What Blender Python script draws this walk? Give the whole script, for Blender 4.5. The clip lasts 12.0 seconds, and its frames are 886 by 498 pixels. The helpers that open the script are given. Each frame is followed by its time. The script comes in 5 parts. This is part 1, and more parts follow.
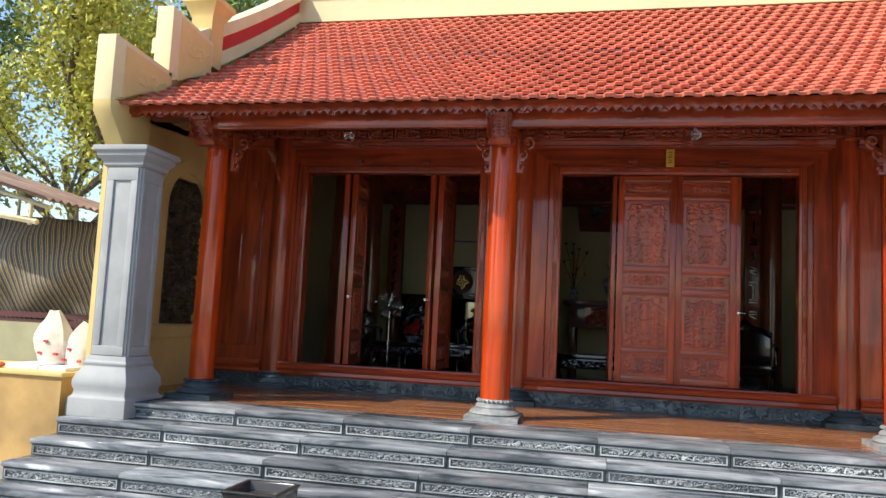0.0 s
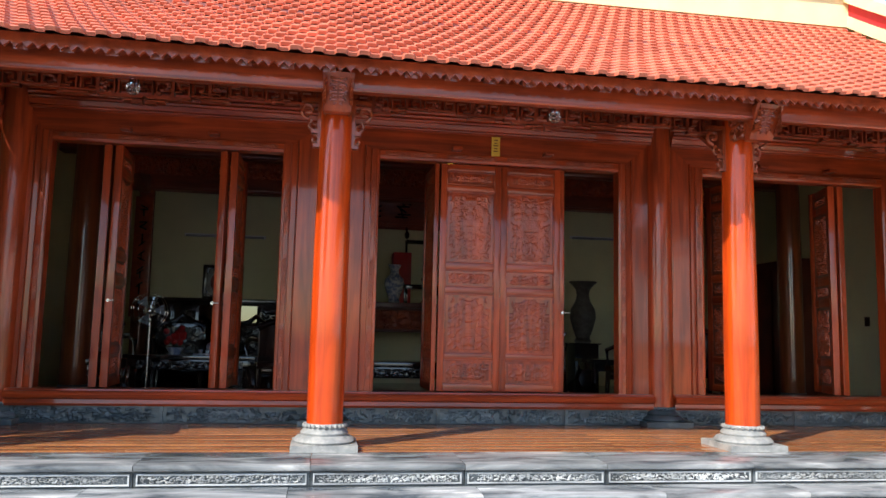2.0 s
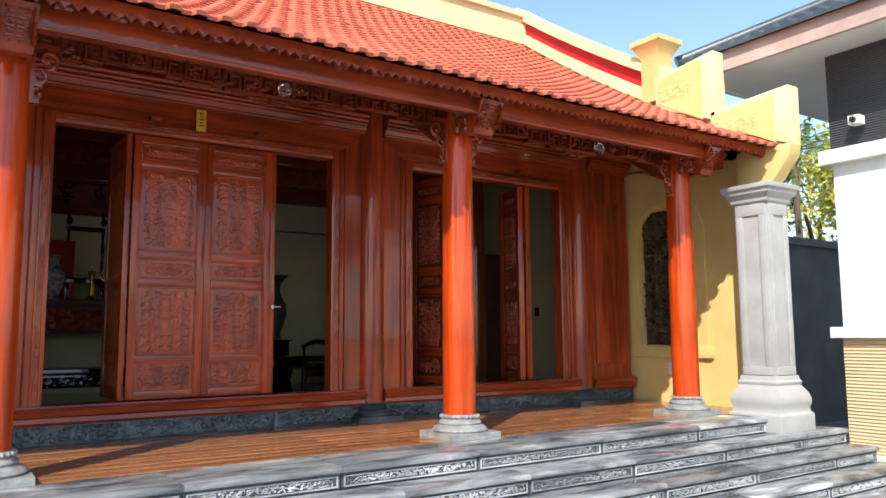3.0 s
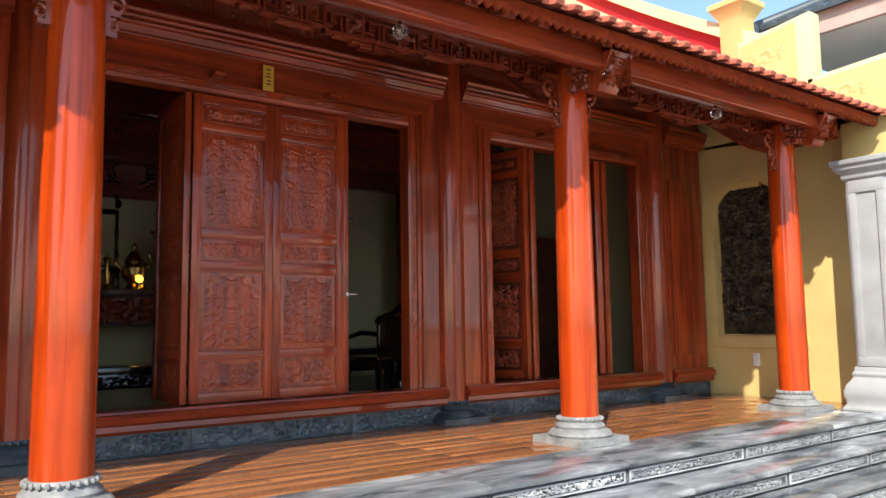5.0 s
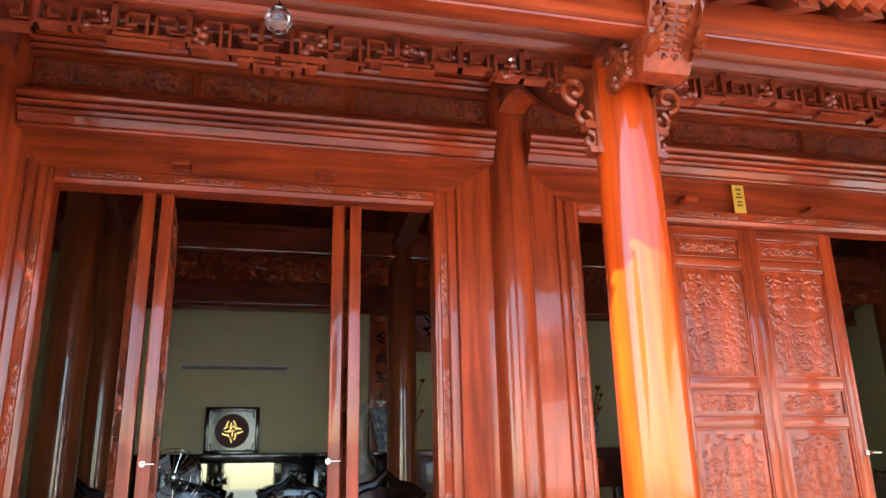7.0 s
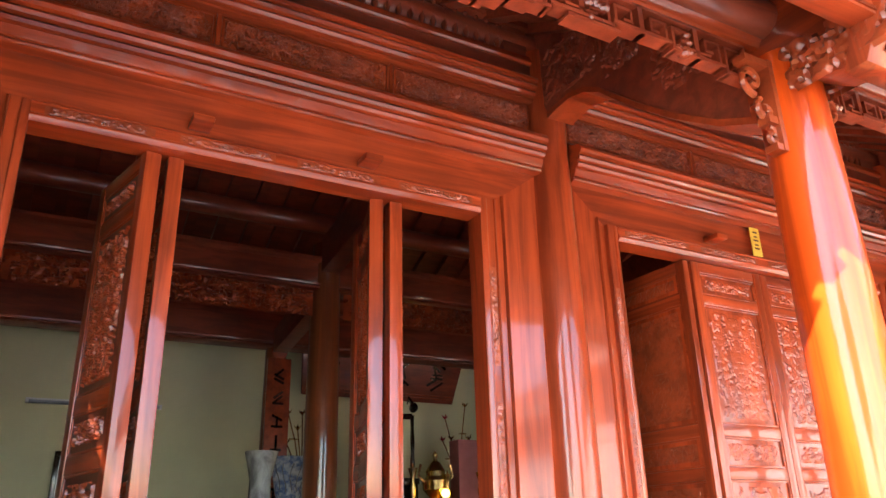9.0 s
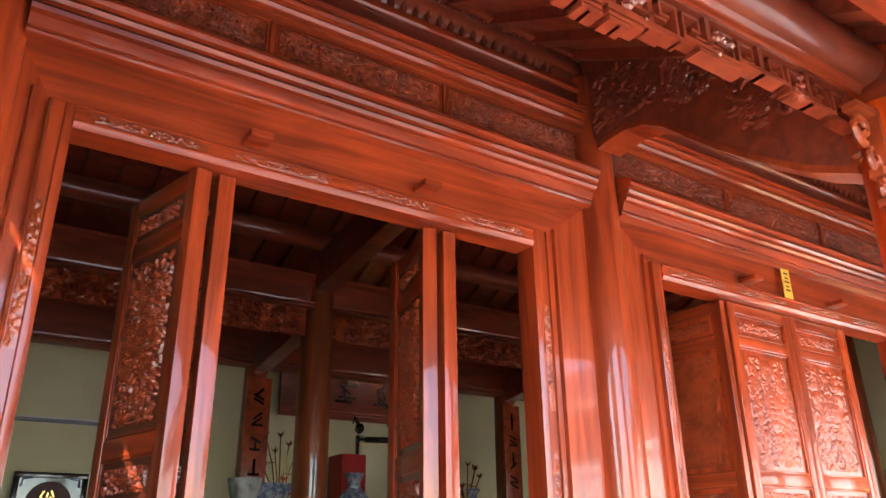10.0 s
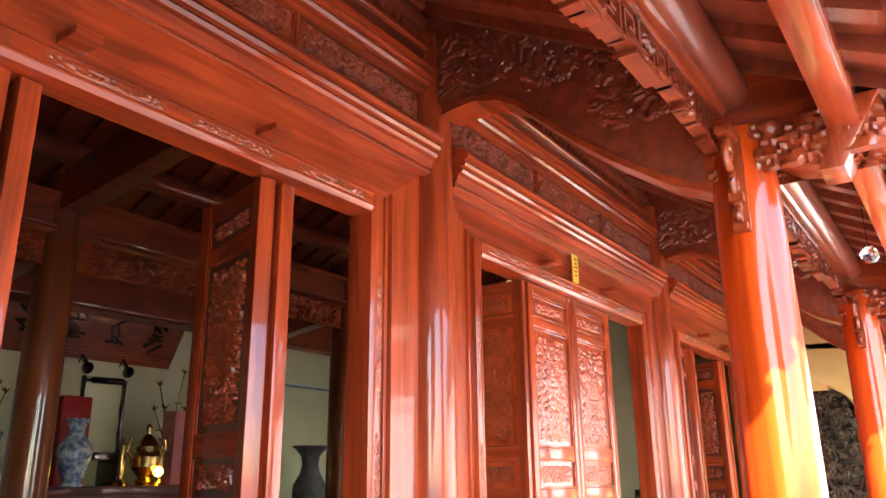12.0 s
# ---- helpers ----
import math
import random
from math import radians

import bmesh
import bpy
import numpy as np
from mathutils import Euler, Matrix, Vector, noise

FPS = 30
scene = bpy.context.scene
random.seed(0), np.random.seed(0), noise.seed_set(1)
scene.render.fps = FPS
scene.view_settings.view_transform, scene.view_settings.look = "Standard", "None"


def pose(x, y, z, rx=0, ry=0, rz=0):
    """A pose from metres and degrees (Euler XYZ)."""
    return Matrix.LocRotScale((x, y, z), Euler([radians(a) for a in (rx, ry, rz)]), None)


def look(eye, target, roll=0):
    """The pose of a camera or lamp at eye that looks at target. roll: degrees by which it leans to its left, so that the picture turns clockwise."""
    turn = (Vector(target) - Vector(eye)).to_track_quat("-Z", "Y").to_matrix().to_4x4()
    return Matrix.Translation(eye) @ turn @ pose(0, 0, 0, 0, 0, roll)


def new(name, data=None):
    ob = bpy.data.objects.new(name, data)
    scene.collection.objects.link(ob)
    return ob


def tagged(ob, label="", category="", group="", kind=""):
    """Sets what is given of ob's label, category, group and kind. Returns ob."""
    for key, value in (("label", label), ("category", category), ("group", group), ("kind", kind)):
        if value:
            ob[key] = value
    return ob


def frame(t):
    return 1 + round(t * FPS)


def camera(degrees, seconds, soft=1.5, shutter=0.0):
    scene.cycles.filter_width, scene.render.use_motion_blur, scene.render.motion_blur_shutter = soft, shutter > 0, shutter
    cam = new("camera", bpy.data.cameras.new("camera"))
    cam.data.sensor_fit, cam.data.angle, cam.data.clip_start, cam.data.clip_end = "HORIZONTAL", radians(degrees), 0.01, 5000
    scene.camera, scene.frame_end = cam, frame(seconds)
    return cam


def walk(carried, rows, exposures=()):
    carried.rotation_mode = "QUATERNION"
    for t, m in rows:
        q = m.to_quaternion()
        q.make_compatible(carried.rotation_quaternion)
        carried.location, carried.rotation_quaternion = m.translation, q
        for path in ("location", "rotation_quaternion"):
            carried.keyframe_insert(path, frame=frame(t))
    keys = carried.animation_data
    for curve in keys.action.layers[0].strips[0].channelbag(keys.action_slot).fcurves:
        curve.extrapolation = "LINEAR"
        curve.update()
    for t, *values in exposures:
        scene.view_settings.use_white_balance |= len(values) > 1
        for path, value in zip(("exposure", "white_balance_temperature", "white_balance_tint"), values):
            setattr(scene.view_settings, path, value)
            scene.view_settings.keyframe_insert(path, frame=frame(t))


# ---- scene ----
cam = camera(60.8, 12.0)
PATH = [
    (0, (-0.696, 0.221, 1.528), (-1.174, 2.398, 1.744), 2.8),
    (0.5, (-0.933, 0.515, 1.539), (-1.400, 2.696, 1.751), 2.8),
    (1, (-1.193, 0.823, 1.553), (-1.592, 3.016, 1.776), 3.3),
    (1.5, (-1.473, 1.061, 1.542), (-1.574, 3.285, 1.786), 2.7),
    (2, (-1.682, 1.319, 1.531), (-1.341, 3.518, 1.783), 1.3),
    (2.5, (-1.782, 1.626, 1.524), (-0.931, 3.681, 1.793), 1.0),
    (3, (-1.952, 1.933, 1.512), (-0.701, 3.773, 1.763), -0.4),
    (3.2, (-2.012, 2.045, 1.516), (-0.675, 3.827, 1.749), -1.1),
    (4.8, (-2.257, 3.090, 1.548), (-0.876, 4.844, 1.739), -0.5),
    (5, (-2.306, 3.222, 1.525), (-0.984, 5.018, 1.746), -0.8),
    (5.5, (-2.401, 3.546, 1.551), (-1.286, 5.457, 1.903), -1.0),
    (6, (-2.619, 3.837, 1.608), (-1.732, 5.832, 2.108), -1.2),
    (6.5, (-2.874, 4.094, 1.643), (-2.211, 6.148, 2.240), -2.1),
    (7, (-3.082, 4.408, 1.655), (-2.564, 6.485, 2.315), -1.3),
    (7.2, (-3.182, 4.535, 1.663), (-2.676, 6.609, 2.337), -0.9),
    (8.8, (-3.942, 5.394, 1.621), (-2.987, 7.257, 2.417), -2.2),
    (9, (-4.021, 5.492, 1.649), (-2.998, 7.313, 2.457), -1.5),
    (9.5, (-4.254, 5.709, 1.762), (-3.137, 7.464, 2.593), -1.2),
    (10, (-4.364, 5.902, 1.838), (-3.209, 7.629, 2.673), -0.7),
    (10.5, (-4.442, 6.078, 1.924), (-3.125, 7.693, 2.747), -0.2),
    (11, (-4.559, 6.262, 2.012), (-3.013, 7.690, 2.781), -0.8),
    (11.5, (-4.622, 6.342, 2.084), (-3.000, 7.709, 2.804), -0.6),
    (12, (-4.553, 6.416, 2.075), (-2.786, 7.633, 2.720), -0.6),
]
EXPOSURE = [(0.0, 0.78), (2.0, 1.18), (3.2, 0.9), (5.0, 0.98), (5.6, 1.55), (6.2, 2.35), (7.0, 2.85), (9.0, 3.4), (12.0, 3.5)]
walk(cam, [(t, look(eye, target, roll)) for t, eye, target, roll in PATH], EXPOSURE)

# ---- light ----
SUN_DIR = Vector((0.78, 0.63, -0.92)).normalized()
sun = new("sun", bpy.data.lights.new("sun", "SUN"))
sun.data.energy, sun.data.angle, sun.data.color = 3.7, radians(0.6), (1.0, 0.93, 0.82)
sun.matrix_world = look((-20, -25, 25), Vector((-20, -25, 25)) + SUN_DIR)
world = bpy.data.worlds.new("sky")
scene.world = world
world.use_nodes = True
wn = world.node_tree.nodes
sky = wn.new("ShaderNodeTexSky")
sky.sky_type, sky.sun_disc = "NISHITA", False
sky.sun_elevation = math.asin(-SUN_DIR.z)
sky.sun_rotation = math.atan2(-SUN_DIR.x, -SUN_DIR.y)
sky.air_density, sky.dust_density, sky.ozone_density = 1.1, 0.6, 2.5
world.node_tree.links.new(sky.outputs[0], wn["Background"].inputs[0])
wn["Background"].inputs[1].default_value = 0.15

# ---- materials ----
def mat(name, c1, c2=None, rough=0.5, metal=0.0, scale=(8, 8, 8), bump=0.0, bump_scale=60, detail=6, coat=0.0, rand=0.0, c3=None, spec=0.5, wave=False, rough2=None, island=False, stain=0.25):
    """A surface: two base colours mixed by stretched noise, a coarse stain noise on top, fine bump, random shade by piece."""
    m = bpy.data.materials.new(name)
    m.use_nodes = True
    nt = m.node_tree
    N, L = nt.nodes, nt.links
    b = N["Principled BSDF"]
    c2 = c2 or tuple(v * 0.75 for v in c1)
    tc = N.new("ShaderNodeTexCoord")
    mp = N.new("ShaderNodeMapping")
    mp.inputs["Scale"].default_value = scale
    L.new(tc.outputs["Object"], mp.inputs[0])
    if rand or island:
        info = N.new("ShaderNodeNewGeometry") if island else N.new("ShaderNodeObjectInfo")
        out = info.outputs["Random Per Island" if island else "Random"]
        off = N.new("ShaderNodeVectorMath")
        off.operation = "MULTIPLY_ADD"
        comb = N.new("ShaderNodeCombineXYZ")
        for i in range(3):
            L.new(out, comb.inputs[i])
        off.inputs[1].default_value = (37, 53, 71)
        L.new(comb.outputs[0], off.inputs[0])
        L.new(mp.outputs[0], off.inputs[2])
        vec = off.outputs[0]
    else:
        vec = mp.outputs[0]
    n1 = N.new("ShaderNodeTexNoise")
    n1.inputs["Scale"].default_value, n1.inputs["Detail"].default_value, n1.inputs["Roughness"].default_value = 1.0, detail, 0.6
    n1.inputs["Distortion"].default_value = 0.6 if wave else 0.0
    L.new(vec, n1.inputs["Vector"])
    ramp = N.new("ShaderNodeValToRGB")
    e = ramp.color_ramp.elements
    e[0].position, e[0].color = 0.38, (*c1, 1)
    e[1].position, e[1].color = 0.62, (*c2, 1)
    if c3:
        k = e.new(0.75)
        k.color = (*c3, 1)
        e[1].position = 0.6
    L.new(n1.outputs[0], ramp.inputs[0])
    n2 = N.new("ShaderNodeTexNoise")
    n2.inputs["Scale"].default_value, n2.inputs["Detail"].default_value = 1.7, 5
    L.new(tc.outputs["Object"], n2.inputs["Vector"])
    mr = N.new("ShaderNodeMapRange")
    mr.inputs[1].default_value, mr.inputs[2].default_value = 0.3, 0.7
    mr.inputs[3].default_value, mr.inputs[4].default_value = 1.0 - stain, 1.0 + stain * 0.4
    L.new(n2.outputs[0], mr.inputs[0])
    mul = N.new("ShaderNodeMix")
    mul.data_type, mul.blend_type = "RGBA", "MULTIPLY"
    mul.inputs["Factor"].default_value = 1.0
    L.new(ramp.outputs[0], mul.inputs["A"])
    L.new(mr.outputs[0], mul.inputs["B"])
    col = mul.outputs["Result"]
    if rand:
        hsv = N.new("ShaderNodeHueSaturation")
        r2 = N.new("ShaderNodeMapRange")
        r2.inputs[3].default_value, r2.inputs[4].default_value = 1 - rand, 1 + rand
        L.new(out, r2.inputs[0])
        L.new(r2.outputs[0], hsv.inputs["Value"])
        L.new(col, hsv.inputs["Color"])
        col = hsv.outputs[0]
    L.new(col, b.inputs["Base Color"])
    b.inputs["Metallic"].default_value = metal
    b.inputs["Specular IOR Level"].default_value = spec
    b.inputs["Coat Weight"].default_value = coat
    b.inputs["Coat Roughness"].default_value = 0.07
    rr = N.new("ShaderNodeMapRange")
    rr.inputs[3].default_value, rr.inputs[4].default_value = rough * 0.8, rough2 or min(1, rough * 1.25)
    L.new(n2.outputs[0], rr.inputs[0])
    L.new(rr.outputs[0], b.inputs["Roughness"])
    if bump:
        n3 = N.new("ShaderNodeTexNoise")
        n3.inputs["Scale"].default_value, n3.inputs["Detail"].default_value = bump_scale, 4
        L.new(tc.outputs["Object"], n3.inputs["Vector"])
        bp = N.new("ShaderNodeBump")
        bp.inputs["Strength"].default_value, bp.inputs["Distance"].default_value = bump, 0.01
        L.new(n3.outputs[0], bp.inputs["Height"])
        L.new(bp.outputs[0], b.inputs["Normal"])
    return m


WOOD_A, WOOD_B = (0.40, 0.058, 0.015), (0.20, 0.029, 0.009)
wood_v = mat("lacquered_wood_upright", WOOD_A, WOOD_B, 0.34, spec=0.15, scale=(14, 14, 0.9), wave=True, coat=0.7, bump=0.03, bump_scale=90, rand=0.12)
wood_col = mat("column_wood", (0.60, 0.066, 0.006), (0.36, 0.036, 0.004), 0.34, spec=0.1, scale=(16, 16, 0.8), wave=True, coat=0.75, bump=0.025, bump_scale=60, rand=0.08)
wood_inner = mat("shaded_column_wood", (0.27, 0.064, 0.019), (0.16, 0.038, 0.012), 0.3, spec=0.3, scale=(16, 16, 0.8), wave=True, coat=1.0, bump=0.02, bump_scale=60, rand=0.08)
wood_h = mat("lacquered_wood_level", WOOD_A, WOOD_B, 0.34, spec=0.15, scale=(0.9, 14, 14), wave=True, coat=0.7, bump=0.03, bump_scale=90, rand=0.12)
wood_y = mat("lacquered_wood_cross", WOOD_A, WOOD_B, 0.34, spec=0.15, scale=(14, 0.9, 14), wave=True, coat=0.7, bump=0.03, bump_scale=90, rand=0.12)
wood_carved = mat("carved_wood", (0.37, 0.062, 0.018), (0.22, 0.036, 0.011), 0.3, spec=0.3, scale=(10, 10, 10), coat=0.5, bump=0.08, bump_scale=45)
wood_roof = mat("roof_timber", (0.30, 0.058, 0.024), (0.18, 0.034, 0.015), 0.4, scale=(2, 12, 12), wave=True, coat=0.6, bump=0.06, rand=0.1)
wood_fret = mat("fret_wood", (0.30, 0.050, 0.019), (0.18, 0.028, 0.012), 0.3, spec=0.4, scale=(10, 10, 10), coat=0.8, bump=0.06)
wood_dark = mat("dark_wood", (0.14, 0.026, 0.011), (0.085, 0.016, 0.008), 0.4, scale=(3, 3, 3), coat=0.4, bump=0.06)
black_wood = mat("black_lacquer", (0.014, 0.009, 0.008), (0.03, 0.014, 0.01), 0.16, scale=(6, 6, 6), coat=0.6, bump=0.05)
terracotta = mat("terracotta_tile", (0.62, 0.16, 0.088), (0.50, 0.125, 0.066), 0.6, scale=(9, 9, 9), bump=0.15, bump_scale=120, rand=0.10, stain=0.2)
terracotta_rest = mat("terracotta_tile_far", (0.62, 0.16, 0.088), (0.50, 0.125, 0.066), 0.6, scale=(9, 9, 9), bump=0.15, bump_scale=120, stain=0.2, rand=0.10, island=True)
# pale blotches are veins plus sun patches and sky glints put into the colour
stone = mat("veined_sun_patched_marble", (0.055, 0.066, 0.078), (0.30, 0.315, 0.325), 0.13, scale=(1.5, 5, 6), detail=11, c3=(0.80, 0.80, 0.79), bump=0.08, bump_scale=50, rand=0.3, wave=True)
# raised riser carving: highlights put in as paler stone
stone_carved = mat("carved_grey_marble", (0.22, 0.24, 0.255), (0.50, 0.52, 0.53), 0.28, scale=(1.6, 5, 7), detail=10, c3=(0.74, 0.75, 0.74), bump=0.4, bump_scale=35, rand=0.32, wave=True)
# sunk riser faces: recess shade put in as darker stone
stone_ground = mat("shade_toned_sunk_marble", (0.028, 0.036, 0.044), (0.085, 0.10, 0.11), 0.35, scale=(1.6, 5, 7), detail=8, c3=(0.2, 0.21, 0.22), bump=0.3, bump_scale=35, rand=0.25, wave=True)
stone_base = mat("dark_plinth_marble", (0.026, 0.042, 0.052), (0.075, 0.10, 0.115), 0.3, scale=(3, 7, 7), detail=8, c3=(0.22, 0.25, 0.26), bump=0.2, bump_scale=40, rand=0.15, wave=True)
stone_white = mat("pale_carved_stone", (0.33, 0.33, 0.32), (0.20, 0.21, 0.21), 0.45, scale=(12, 12, 12), bump=0.3, bump_scale=60)
grey_paint = mat("grey_painted_render", (0.38, 0.385, 0.38), (0.33, 0.335, 0.33), 0.75, scale=(3, 3, 3), bump=0.12, bump_scale=80, stain=0.15)
yellow_paint = mat("yellow_painted_render", (0.70, 0.53, 0.21), (0.66, 0.49, 0.19), 0.75, scale=(3, 3, 3), bump=0.1, bump_scale=70, stain=0.12)
cream_paint = mat("cream_painted_render", (0.74, 0.63, 0.36), (0.70, 0.59, 0.33), 0.75, scale=(3, 3, 3), bump=0.1, bump_scale=70, stain=0.1)
red_paint = mat("red_painted_band", (0.56, 0.012, 0.018), (0.50, 0.01, 0.015), 0.6, scale=(9, 9, 9), bump=0.1, stain=0.12)
inner_paint = mat("pale_olive_wall_paint", (0.76, 0.72, 0.44), (0.73, 0.69, 0.42), 0.6, scale=(2, 2, 2), bump=0.05, stain=0.08)
plank = mat("wood_look_floor", (0.44, 0.19, 0.075), (0.27, 0.10, 0.038), 0.16, scale=(0.8, 14, 8), wave=True, coat=0.35, bump=0.03, rand=0.16)
white_paint = mat("white_painted_wall", (0.80, 0.80, 0.79), (0.77, 0.77, 0.76), 0.7, scale=(2, 2, 2), bump=0.06, stain=0.06)
dark_clad = mat("dark_grey_cladding", (0.07, 0.072, 0.08), (0.06, 0.062, 0.07), 0.6, scale=(2, 2, 2), bump=0.1)
tan_clad = mat("tan_ribbed_cladding", (0.58, 0.44, 0.27), (0.54, 0.40, 0.24), 0.7, scale=(2, 2, 30), bump=0.1, stain=0.1)
slate = mat("blue_grey_roof_tile", (0.065, 0.085, 0.095), (0.05, 0.065, 0.075), 0.35, scale=(4, 4, 4), bump=0.1)
fence_paint = mat("grey_yard_wall", (0.22, 0.225, 0.23), (0.18, 0.185, 0.19), 0.8, scale=(1, 1, 1), bump=0.15)
concrete = mat("yard_paving", (0.33, 0.315, 0.29), (0.26, 0.25, 0.235), 0.8, scale=(1.2, 1.2, 1.2), bump=0.25, bump_scale=30, stain=0.3)
gold = mat("yellow_gold_paper", (0.75, 0.47, 0.06), (0.65, 0.38, 0.04), 0.5, scale=(20, 20, 20), stain=0.1)
chrome = mat("bright_metal", (0.7, 0.7, 0.7), (0.6, 0.6, 0.6), 0.2, metal=1.0)
brass = mat("brass", (0.75, 0.52, 0.2), (0.6, 0.4, 0.14), 0.25, metal=1.0)


# ---- mesh helpers ----
class Build:
    """Collects vertices and faces of one mesh."""

    def __init__(self):
        self.v, self.f = [], []

    def add(self, v, f):
        n = len(self.v)
        self.v += [tuple(p) for p in v]
        self.f += [tuple(i + n for i in q) for q in f]
        return self

    def box(self, x0, x1, y0, y1, z0, z1):
        return self.add([(x, y, z) for x in (x0, x1) for y in (y0, y1) for z in (z0, z1)],
                        [(0, 1, 3, 2), (4, 6, 7, 5), (0, 4, 5, 1), (2, 3, 7, 6), (0, 2, 6, 4), (1, 5, 7, 3)])

    def frame4(self, x0, x1, y0, y1, z0, z1, g):
        """A rectangular frame of four bars in the x-z plane, butted end to end."""
        self.box(x0, x1, y0, y1, z0, z0 + g).box(x0, x1, y0, y1, z1 - g, z1)
        return self.box(x0, x0 + g, y0, y1, z0 + g, z1 - g).box(x1 - g, x1, y0, y1, z0 + g, z1 - g)

    def extrude(self, prof, a, b, axis="x"):
        """A closed profile of (u, w) swept from a to b along an axis; u, w are the two other axes in order."""
        n = len(prof)
        put = {"x": lambda s, u, w: (s, u, w), "y": lambda s, u, w: (u, s, w), "z": lambda s, u, w: (u, w, s)}[axis]
        v = [put(a, u, w) for u, w in prof] + [put(b, u, w) for u, w in prof]
        f = [(i, (i + 1) % n, n + (i + 1) % n, n + i) for i in range(n)]
        return self.add(v, f + [tuple(range(n))[::-1], tuple(range(n, 2 * n))])

    def lathe(self, prof, x=0, y=0, seg=24, flat=False):
        """A profile of (r, z) turned about the upright axis; flat makes a square plan."""
        seg = 4 if flat else seg
        v, f = [], []
        for r, z in prof:
            for k in range(seg):
                a = 2 * math.pi * (k + (0.5 if flat else 0)) / seg
                q = r * (math.sqrt(2) if flat else 1)
                v.append((x + q * math.cos(a), y + q * math.sin(a), z))
        for i in range(len(prof) - 1):
            for k in range(seg):
                f.append((i * seg + k, i * seg + (k + 1) % seg, (i + 1) * seg + (k + 1) % seg, (i + 1) * seg + k))
        n = len(prof) - 1
        f += [tuple(range(seg))[::-1], tuple(n * seg + k for k in range(seg))]
        return self.add(v, f)

    def tube(self, pts, r, seg=8):
        pts = [Vector(p) for p in pts]
        rs = r if isinstance(r, (list, tuple)) else [r] * len(pts)
        v, f = [], []
        for i, p in enumerate(pts):
            d = (pts[min(i + 1, len(pts) - 1)] - pts[max(i - 1, 0)]).normalized()
            u = d.cross(Vector((0.31, 0.2, 0.93))).normalized()
            w = d.cross(u)
            for k in range(seg):
                a = 2 * math.pi * k / seg
                v.append(p + rs[i] * (math.cos(a) * u + math.sin(a) * w))
        for i in range(len(pts) - 1):
            for k in range(seg):
                f.append((i * seg + k, i * seg + (k + 1) % seg, (i + 1) * seg + (k + 1) % seg, (i + 1) * seg + k))
        n = len(pts) - 1
        f += [tuple(range(seg))[::-1], tuple(n * seg + k for k in range(seg))]
        return self.add(v, f)

    def ball(self, c, r, seg=10, rings=6, sq=(1, 1, 1)):
        prof = [(max(0.001, r * math.sin(math.pi * i / rings)), r * -math.cos(math.pi * i / rings)) for i in range(rings + 1)]
        b = Build().lathe(prof, seg=seg)
        return self.add([(c[0] + p[0] * sq[0], c[1] + p[1] * sq[1], c[2] + p[2] * sq[2]) for p in b.v], b.f)

    def moved(self, m):
        self.v = [tuple(m @ Vector(p)) for p in self.v]
        return self

    def mesh(self, name, material, bevel=0.0, smooth=True):
        me = bpy.data.meshes.new(name)
        me.from_pydata(self.v, [], self.f)
        bm = bmesh.new()
        bm.from_mesh(me)
        bmesh.ops.recalc_face_normals(bm, faces=bm.faces)
        if bevel:
            es = [e for e in bm.edges if len(e.link_faces) == 2 and e.calc_face_angle(0) > 0.6]
            bmesh.ops.bevel(bm, geom=es, offset=bevel, segments=2, affect="EDGES", profile=0.6)
        for f in bm.faces:
            f.smooth = smooth
        if smooth:
            for e in bm.edges:
                if len(e.link_faces) == 2 and e.calc_face_angle(0) > 0.65:
                    e.smooth = False
        bm.to_mesh(me)
        bm.free()
        me.materials.append(material)
        return me


def part(name, b, material, parent=None, label="", bevel=0.0, smooth=True):
    """One mesh object, under a thing or under a part."""
    ob = new(name, b if isinstance(b, bpy.types.Mesh) else b.mesh(name, material, bevel, smooth))
    ob.parent = parent
    return tagged(ob, label) if label else ob


def thing(name, label, category, group="", kind="", at=(0, 0, 0)):
    ob = new(name)
    ob.empty_display_size = 0.1
    ob.location = at
    return tagged(ob, label, category, group, kind)


def whole(name, b, material, label, category, group="", kind="", bevel=0.0, smooth=True):
    return tagged(part(name, b, material, None, "", bevel, smooth), label, category, group, kind)


# ---- plan ----
FLOOR = 0.694
COL_X = (-4.48, -1.645, 1.645, 4.48)
COL_Y, WALL_Y, MID_Y, REAR_Y, BACK_Y = 7.0, 8.51, 12.03, 13.55, 14.2
GABLE = 5.4
BAYS = ((-4.17, -2.12), (-1.205, 1.205), (2.12, 4.17))
SILL, HEAD = 0.99, 3.209
EAVE_Y, RIDGE_Y = 6.28, 10.4


def roof_z(y):
    """Height of the roof plane: hollow-curved in front, flatter behind the ridge."""
    d = (RIDGE_Y - EAVE_Y) - abs(y - RIDGE_Y)
    z = 3.395 + 0.48 * d + 0.03 * d * d
    top = 3.395 + 0.48 * (RIDGE_Y - EAVE_Y) + 0.03 * (RIDGE_Y - EAVE_Y) ** 2
    return z if y <= RIDGE_Y else top - (top - z) * 0.78

